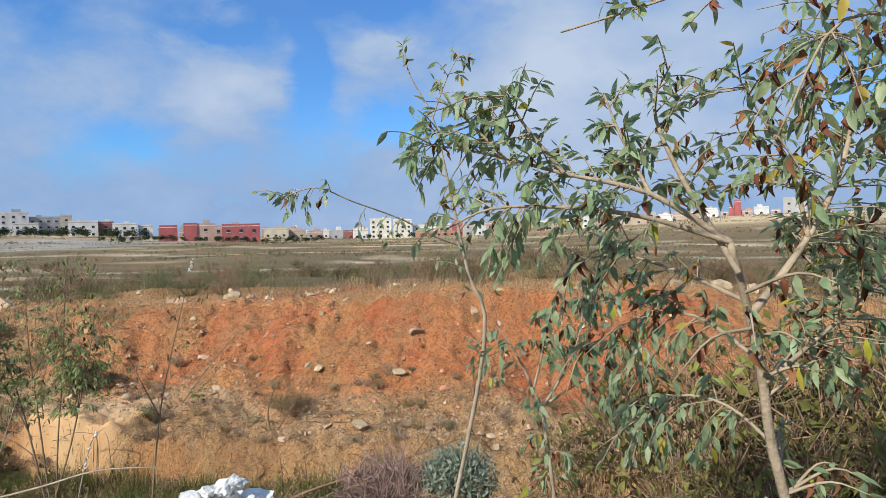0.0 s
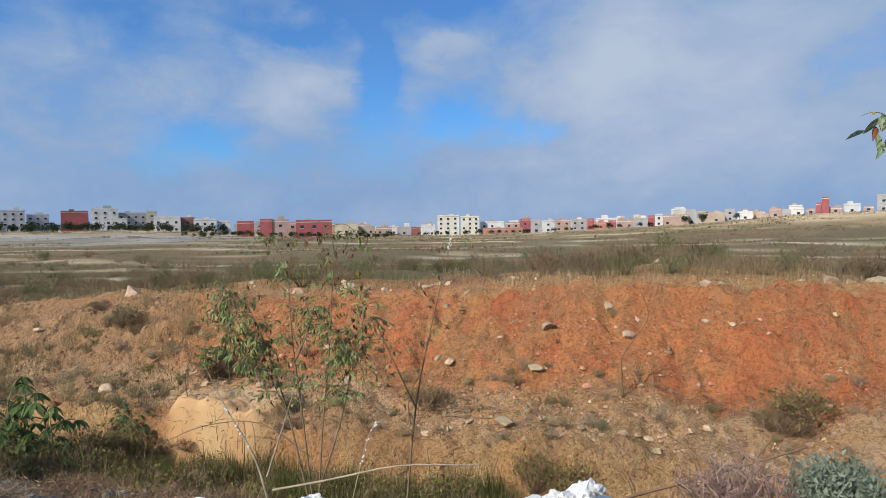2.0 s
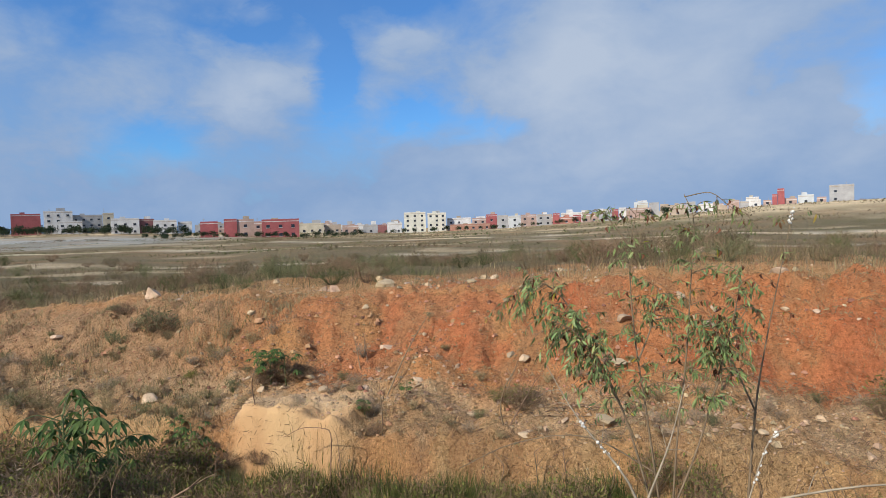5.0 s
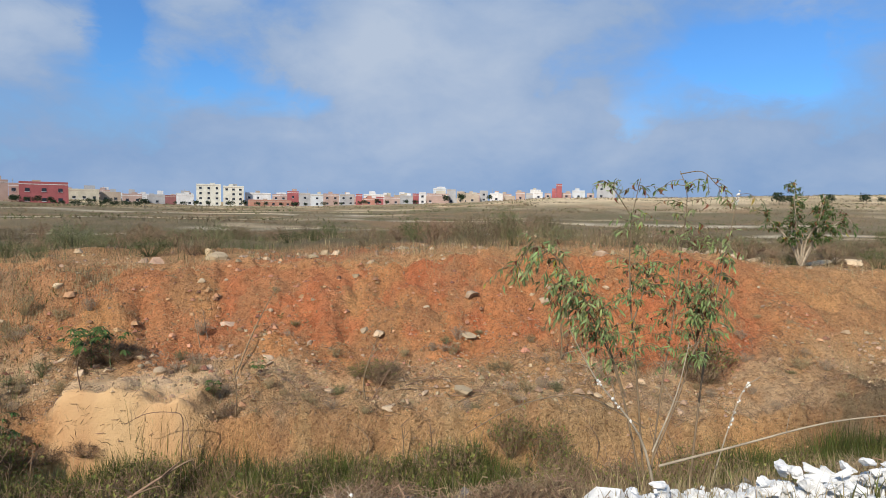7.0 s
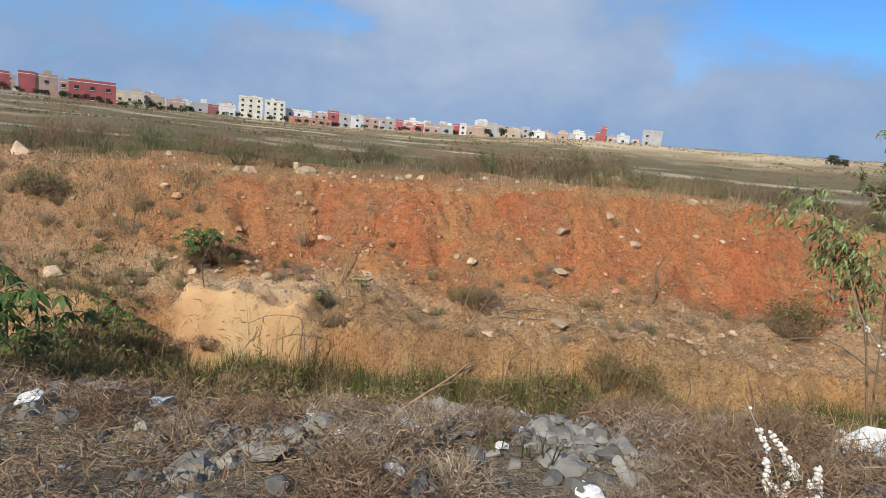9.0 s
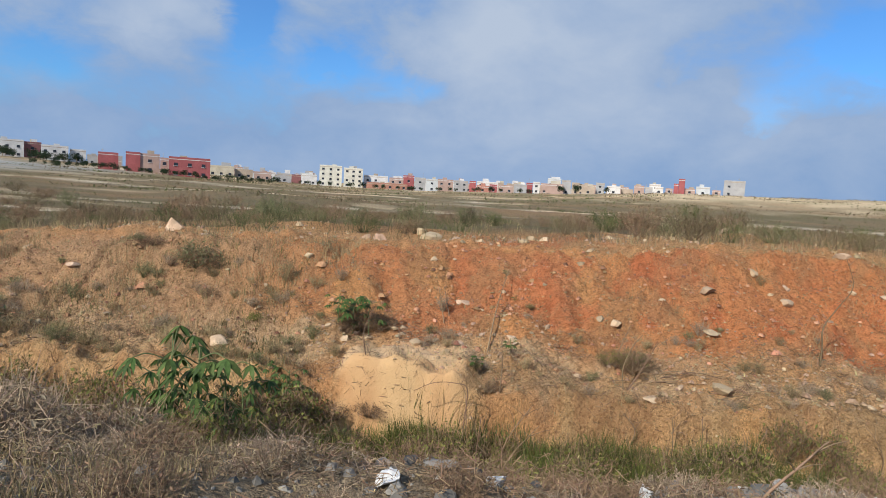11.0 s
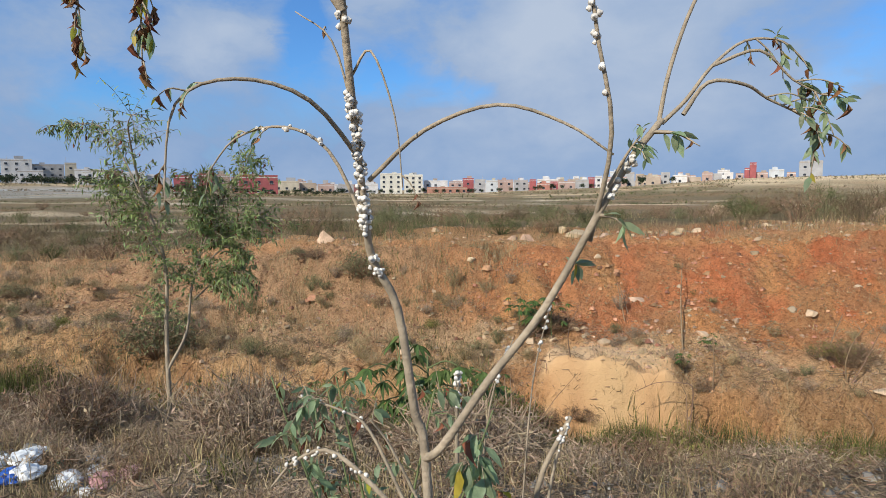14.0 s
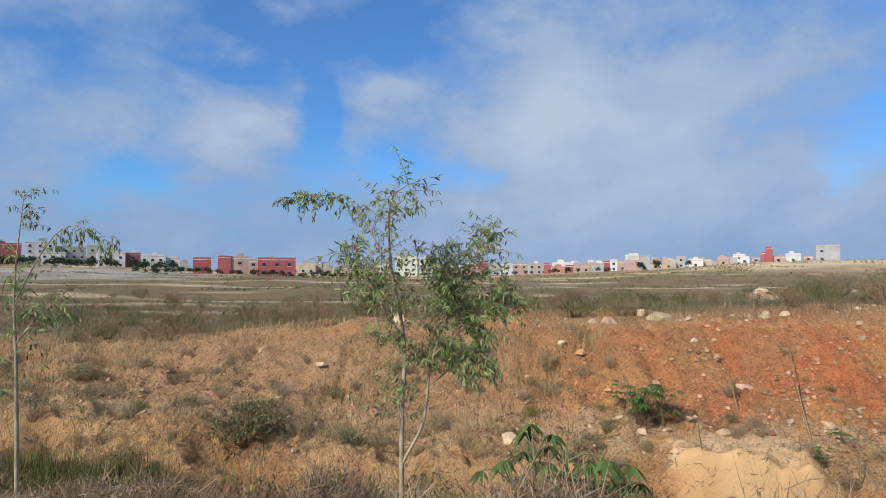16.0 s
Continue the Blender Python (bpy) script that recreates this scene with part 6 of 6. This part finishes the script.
# saplings at the end of the way
b = (-15.97, 5.4, rest_on_ground(-15.97, 5.4, 0.05))
grow_plant("sapling", b, "slender two-stemmed sapling with small dark leaves", "sapling", [
    (P(b, (-15.98, 5.4, 0.4), (-15.96, 5.4, 1.15), (-16.02, 5.2, 1.8), (-15.97, 5.0, 2.3), (-15.75, 4.75, 2.42)), 0.024, 0.003, 34, 0.34, 10, 0.055, 0.25, 0.02),
    (P((-16.02, 5.2, 1.75), (-16.25, 5.25, 2.15), (-16.5, 5.3, 2.4), (-17.05, 5.4, 2.42)), 0.008, 0.002, 18, 0.14, 6, 0.05, 0.6, 0.03),
    (P((-15.96, 5.35, 1.2), (-16.2, 5.3, 1.6), (-16.4, 5.3, 1.95)), 0.01, 0.002, 20, 0.28, 11, 0.055, 0.3, 0.02),
    (P((-15.97, 5.4, 0.15), (-15.8, 5.45, 0.5), (-15.74, 5.5, 1.0), (-15.5, 5.6, 1.7), (-15.28, 5.8, 2.12)), 0.016, 0.003, 40, 0.32, 11, 0.055, 0.25, 0.02),
    (P((-15.72, 5.5, 1.05), (-15.4, 5.6, 1.35), (-15.1, 5.6, 1.6)), 0.009, 0.002, 26, 0.28, 11, 0.055, 0.3, 0.03),
    (P((-15.74, 5.5, 0.8), (-15.5, 5.55, 1.0), (-15.3, 5.6, 1.08)), 0.008, 0.002, 24, 0.26, 11, 0.055, 0.5, 0.03),
    (P((-15.7, 5.5, 1.1), (-15.62, 5.5, 1.5), (-15.66, 5.45, 1.95)), 0.008, 0.002, 26, 0.26, 11, 0.055, 0.3, 0.02)], LEAF_OLIVE, NARROW, BARK, singles=80, lush=4.2)
b = (-19.4, 5.0, rest_on_ground(-19.4, 5.0, 0.05))
grow_plant("sapling", b, "thin sapling with sparse drooping leaves", "sapling", [
    (P(b, (-19.45, 5, 0.8), (-19.5, 5, 1.6), (-19.42, 5, 2.5)), 0.022, 0.003, 22, 0.3, 8, 0.06, 0.4, 0.03),
    (P((-19.48, 5, 1.5), (-19.2, 5, 1.95), (-18.92, 5, 2.16), (-18.46, 5, 1.98)), 0.008, 0.002, 12, 0.18, 8, 0.055, 0.6, 0.03),
    (P((-19.47, 5, 1.1), (-19.2, 5, 1.4), (-19.0, 5, 1.5)), 0.008, 0.002, 14, 0.24, 9, 0.06, 0.4, 0.03)], LEAF_OLIVE, NARROW, BARK, lush=2.5)

# broad bush out on the waste ground
b = (8.9, 22.0, rest_on_ground(8.9, 22.0, 0.05))
legs = [(P(b, (8.9 + dx * 0.35, 22, b[2] + 1.0), (8.9 + dx * 0.8, 22 + dy, b[2] + 1.8), (8.9 + dx, 22 + dy, b[2] + h)), 0.05, 0.01, 22, 0.42, 11, 0.16, 0.4, 0.1)
        for dx, dy, h in ((-1.5, 0.3, 2.0), (-0.7, -0.4, 2.6), (-0.1, 0.4, 3.1), (0.5, -0.3, 2.7), (1.2, 0.2, 2.2), (1.6, -0.4, 1.6))]
grow_plant("broad_bush", b, "broad dark-leaved bush on bare forked stems", "bush", legs, CASTOR, NARROW, BARK, lush=1.4)


# castor plants
def castor_mesh(seed):
    """Hand-shaped leaves of pointed lobes on long stalks."""
    global RNG
    RNG = np.random.default_rng(seed)
    leaves, stems = Shape(), Shape()
    stems.tube(((0, 0, -0.05), (0.02, 0.01, 0.3), (0.0, 0.02, 0.62)), 0.014, 0.007, 6)
    for k in range(11):
        a, h = RNG.uniform(0, 6.3), RNG.uniform(0.2, 0.62)
        out = RNG.uniform(0.12, 0.3)
        c = np.array((math.cos(a) * out, math.sin(a) * out, h + RNG.uniform(0.02, 0.14)))
        stems.tube(((0.01, 0.01, h), c * 0.6 + np.array((0, 0, h * 0.4 + 0.03)), c), 0.005, 0.003, 4)
        n = 7
        fan = a + np.linspace(-2.0, 2.0, n)
        d = np.stack((np.cos(fan), np.sin(fan), np.full(n, -0.35)), 1)
        size = RNG.uniform(0.12, 0.19) * (1 - 0.12 * np.abs(np.linspace(-2, 2, n)))
        put_leaves(leaves, leaf_form(0.17, 0.08, 0.25, 3), np.tile(c, (n, 1)), d, size, RNG.normal(0, 0.1, n))
    return leaves.mesh("foliage", CASTOR, True), stems.mesh("stem", GREENSTEM, True)


CASTORS = [castor_mesh(k) for k in (5, 6, 7)]
for k, (x, y, s) in enumerate(((-13.66, 13.0, 2.0), (-12.9, 15.3, 1.9), (-12.5, 15.4, 1.9), (-13.3, 15.4, 1.6), (-9.75, 13.95, 0.8), (-13.8, 13.0, 1.5), (-14.7, 10.9, 3.4), (-14.2, 11.0, 3.0), (-15.2, 10.9, 3.2), (-13.8, 10.8, 2.6), (-15.6, 11.2, 2.6), (-14.5, 10.4, 2.4), (-9.0, 14.9, 0.9), (-8.9, 17.2, 0.35), (-14.3, 13.2, 1.0), (-15.2, 9.6, 1.8), (-17.6, 13.0, 1.1),
                               (-10.2, 9.2, 0.9), (-11.0, 8.9, 0.9), (-12.3, 9.0, 1.2), (-13.0, 15.9, 0.7), (-16.8, 9.8, 1.2), (-9.2, 17.9, 0.3), (-13.2, 8.6, 1.7), (-14.4, 8.8, 1.8), (-15.6, 10.8, 1.6), (-13.3, 11.0, 1.8), (-12.6, 12.2, 1.2), (-14.9, 12.2, 1.3))):
    s *= 0.75
    z = rest_on_ground(x, y, 0.02)
    ob = thing("castor_plant", (x, y, z), "young castor plant with dark hand-shaped leaves", "plant", "castor plants")
    m = Matrix.LocRotScale(None, Euler((0, 0, random.uniform(0, 6))), (s, s, s * (1.45 if s > 1.7 else 1.0)))
    lv, st = CASTORS[k % 3]
    part("foliage", lv, ob, at=m)
    part("stem", st, ob, at=m)


# dead stalks and sticks on the bank and in the ditch
def stick(pts, r0, r1, label="bare dry stalk standing on the bank", group="dry stalks"):
    x, y = pts[0]
    z = rest_on_ground(x, y, 0.04)
    base = np.array((x, y, z))
    ob = thing("dry_stalk", tuple(base), label, "stalk", group)
    s = Shape()
    line = s.tube(np.array([(0, 0, 0)] + [p for p in pts[1:]]), r0, r1, 5)
    part("stem", s.mesh("stem", TWIG, True), ob)
    for k in range(5):
        s = Shape()
        p = line[random.randrange(len(line) // 2, len(line))]
        q = p + np.array((random.uniform(-0.2, 0.2), random.uniform(-0.1, 0.1), random.uniform(0.02, 0.25)))
        s.tube((p, (p + q) / 2 + 0.01, q), r1, r1 * 0.4, 4)
        part("side_twig", s.mesh("side_twig", TWIG), ob)


stick(((-9.9, 12.3), (0.02, 0, 0.9), (0.05, 0, 1.6), (-0.15, 0, 1.72), (-0.6, 0, 1.7), (-1.0, 0, 1.5)), 0.014, 0.006, "dry stalk hooked over before the sandstone")
stick(((-1.74, 15.46), (0.0, 0, 0.5), (0.0, 0.05, 0.95), (0.3, 0.1, 1.45), (0.6, 0.15, 1.95), (0.4, 0.2, 2.6)), 0.024, 0.006, "bleached forked dry stalk before the red slope")
for x, y, h in ((-9.86, 12.7, 1.35), (-5.69, 12.9, 1.2), (-5.12, 12.9, 1.15), (-4.27, 12.9, 0.7), (-4.4, 12.95, 0.55), (-9.2, 13.6, 1.2)):
    stick(((x, y), (0.02, 0, h * 0.5), (-0.03, 0, h)), 0.016, 0.008, "thin dark dry stalk at the cut foot of the bank")
stick(((-10.7, 16.2), (-0.08, 0.05, 0.4), (-0.2, 0.1, 0.95)), 0.018, 0.007, "pale dry stalk leaning on the red slope")
stick(((-6.3, 14.75), (0.7, 0, 0.12), (1.5, -0.1, 0.05), (2.3, -0.2, 0.1)), 0.022, 0.008, "long dead branch lying along the terrace", "fallen branches")
stick(((-6.6, 14.8), (0.15, 0.1, 0.5), (0.35, 0.2, 1.0)), 0.018, 0.007)
stick(((-9.54, 14.95), (0.1, 0.85, 0.6), (0.25, 1.8, 1.2), (0.44, 2.75, 1.75)), 0.022, 0.009, "long dark vine lying up the red slope")
stick(((-6.5, 14.0), (-0.05, 0, 0.5), (0.1, 0, 1.0), (0.3, 0, 1.3)), 0.02, 0.008)
stick(((-6.4, 14.1), (0.3, 0.1, 0.5), (0.6, 0.3, 1.0)), 0.018, 0.007)
stick(((-10.6, 16.5), (-0.1, 0.1, 0.35), (-0.2, 0.3, 0.7)), 0.02, 0.008)
for k in range(22):
    x, y = random.uniform(-16, 2), random.uniform(11.4, 13.2)
    h = random.uniform(0.6, 1.4)
    stick(((x, y), (random.uniform(-0.1, 0.1), 0, h * 0.5), (random.uniform(-0.25, 0.25), 0, h)), 0.014, 0.006, "thin dry stalk rising from the ditch")
for k in range(14):
    x, y = random.uniform(-20, -3), random.uniform(5.2, 7.2)
    h = random.uniform(0.4, 0.9)
    stick(((x, y), (random.uniform(-0.1, 0.1), 0, h * 0.5), (random.uniform(-0.3, 0.3), 0, h)), 0.008, 0.003, "thin dry stalk on the verge edge", "dry stalks of the verge")
for k in range(8):
    x, y = random.uniform(-7.5, -3.5), random.gauss(14.3, 0.2)
    stick(((x, y), (0.3, 0.02, 0.1), (0.8, 0.05, 0.13 + random.uniform(-0.05, 0.08)), (1.4, 0.1, 0.1)), 0.014, 0.006, "dead branch lying along the terrace", "fallen branches")
stick(((-7.9, 4.1), (0.2, 0.15, 0.14), (0.45, 0.3, 0.28), (0.6, 0.4, 0.36)), 0.012, 0.007, "pale dead branch lying on the rubble", "fallen branches")
stick(((-2.2, 4.9), (0.6, 0.1, 0.3), (1.2, 0.2, 0.5), (1.9, 0.3, 0.75)), 0.016, 0.006, "long pale branch leaning over the verge", "fallen branches")


# ---------------------------------------------------------------- litter
def crumpled(name, label, x, y, size, colour, seed, rough=0.4):
    rng = np.random.default_rng(seed)
    bm = bmesh.new()
    bmesh.ops.create_icosphere(bm, subdivisions=3, radius=1.0)
    for v in bm.verts:
        p = Vector(v.co)
        k = 1 + 0.35 * noise.noise(p * 1.7 + Vector((seed, 0, 0))) + 0.5 * abs(noise.noise(p * 3.6 + Vector((0, seed, 0)))) - 0.25 * abs(noise.noise(p * 8.3))
        v.co = Vector((p.x * 1.25 * k, p.y * k, max(-0.3, p.z * 0.6 * k + 0.12 * noise.noise(p * 7.0))))
    me = bpy.data.meshes.new(name)
    bm.to_mesh(me)
    bm.free()
    me.materials.append(surface(name, colour, rough, 0.12, 30, 120, 0.3, 60, spec=0.5))
    ob = tagged(new(name, me), label, "litter", "litter on the verge")
    ob.matrix_basis = Matrix.LocRotScale((x, y, rest_on_ground(x, y) + size * 0.3), Euler((0, 0, rng.uniform(0, 6))), (size, size, size))


for k, (name, label, x, y, size, colour) in enumerate((
        ("plastic_bag", "crumpled white plastic bag on dry weeds", -15.85, 3.66, 0.08, (0.75, 0.77, 0.76)), ("plastic_bag", "crumpled white plastic bag on dry weeds", -15.5, 3.62, 0.085, (0.72, 0.74, 0.74)),
        ("plastic_scrap", "crumpled green plastic scrap", -15.68, 3.78, 0.07, (0.03, 0.25, 0.16)), ("paper_scrap", "crumpled pale yellow paper", -15.78, 3.92, 0.05, (0.72, 0.68, 0.30)),
        ("plastic_bag", "crumpled pale blue plastic bag", -15.6, 3.95, 0.06, (0.55, 0.63, 0.70)), ("cloth_scrap", "crumpled faded pink cloth", -15.32, 3.72, 0.085, (0.62, 0.34, 0.34)),
        ("plastic_scrap", "bright blue plastic scrap half under weeds", -15.75, 3.45, 0.07, (0.02, 0.10, 0.42)), ("plastic_bag", "small crumpled white wrapper", -15.3, 3.55, 0.05, (0.72, 0.72, 0.70)),
        ("plastic_bag", "flattened white plastic bag on dry weeds", -15.7, 3.5, 0.085, (0.74, 0.75, 0.74)), ("plastic_bag", "torn white plastic bag on dry weeds", -15.45, 3.8, 0.08, (0.70, 0.72, 0.72)),
        ("paper_scrap", "crumpled pale yellow paper", -15.52, 3.98, 0.055, (0.70, 0.66, 0.32)), ("plastic_bag", "grey-white crushed bag on dry weeds", -16.0, 3.58, 0.08, (0.62, 0.63, 0.62)),
        ("cloth_scrap", "crumpled faded pink cloth", -15.2, 3.85, 0.08, (0.60, 0.36, 0.35)), ("plastic_bag", "small crumpled white wrapper", -15.95, 3.85, 0.06, (0.72, 0.72, 0.70)),
        ("plastic_scrap", "blue plastic scrap among rubble", -7.35, 5.9, 0.1, (0.03, 0.12, 0.40)), ("plastic_bag", "white crumpled wrapper among rubble", -7.2, 5.95, 0.08, (0.75, 0.75, 0.73)))):
    crumpled(name, label, x, y, size, colour, k + 3)
for x, y in ((-16.1, 3.7), (-16.0, 3.85)):
    stone(x, y, 0.1, "grey", "grey broken stone beside the litter", "roadside rubble", 0.2, "rubble_stone")
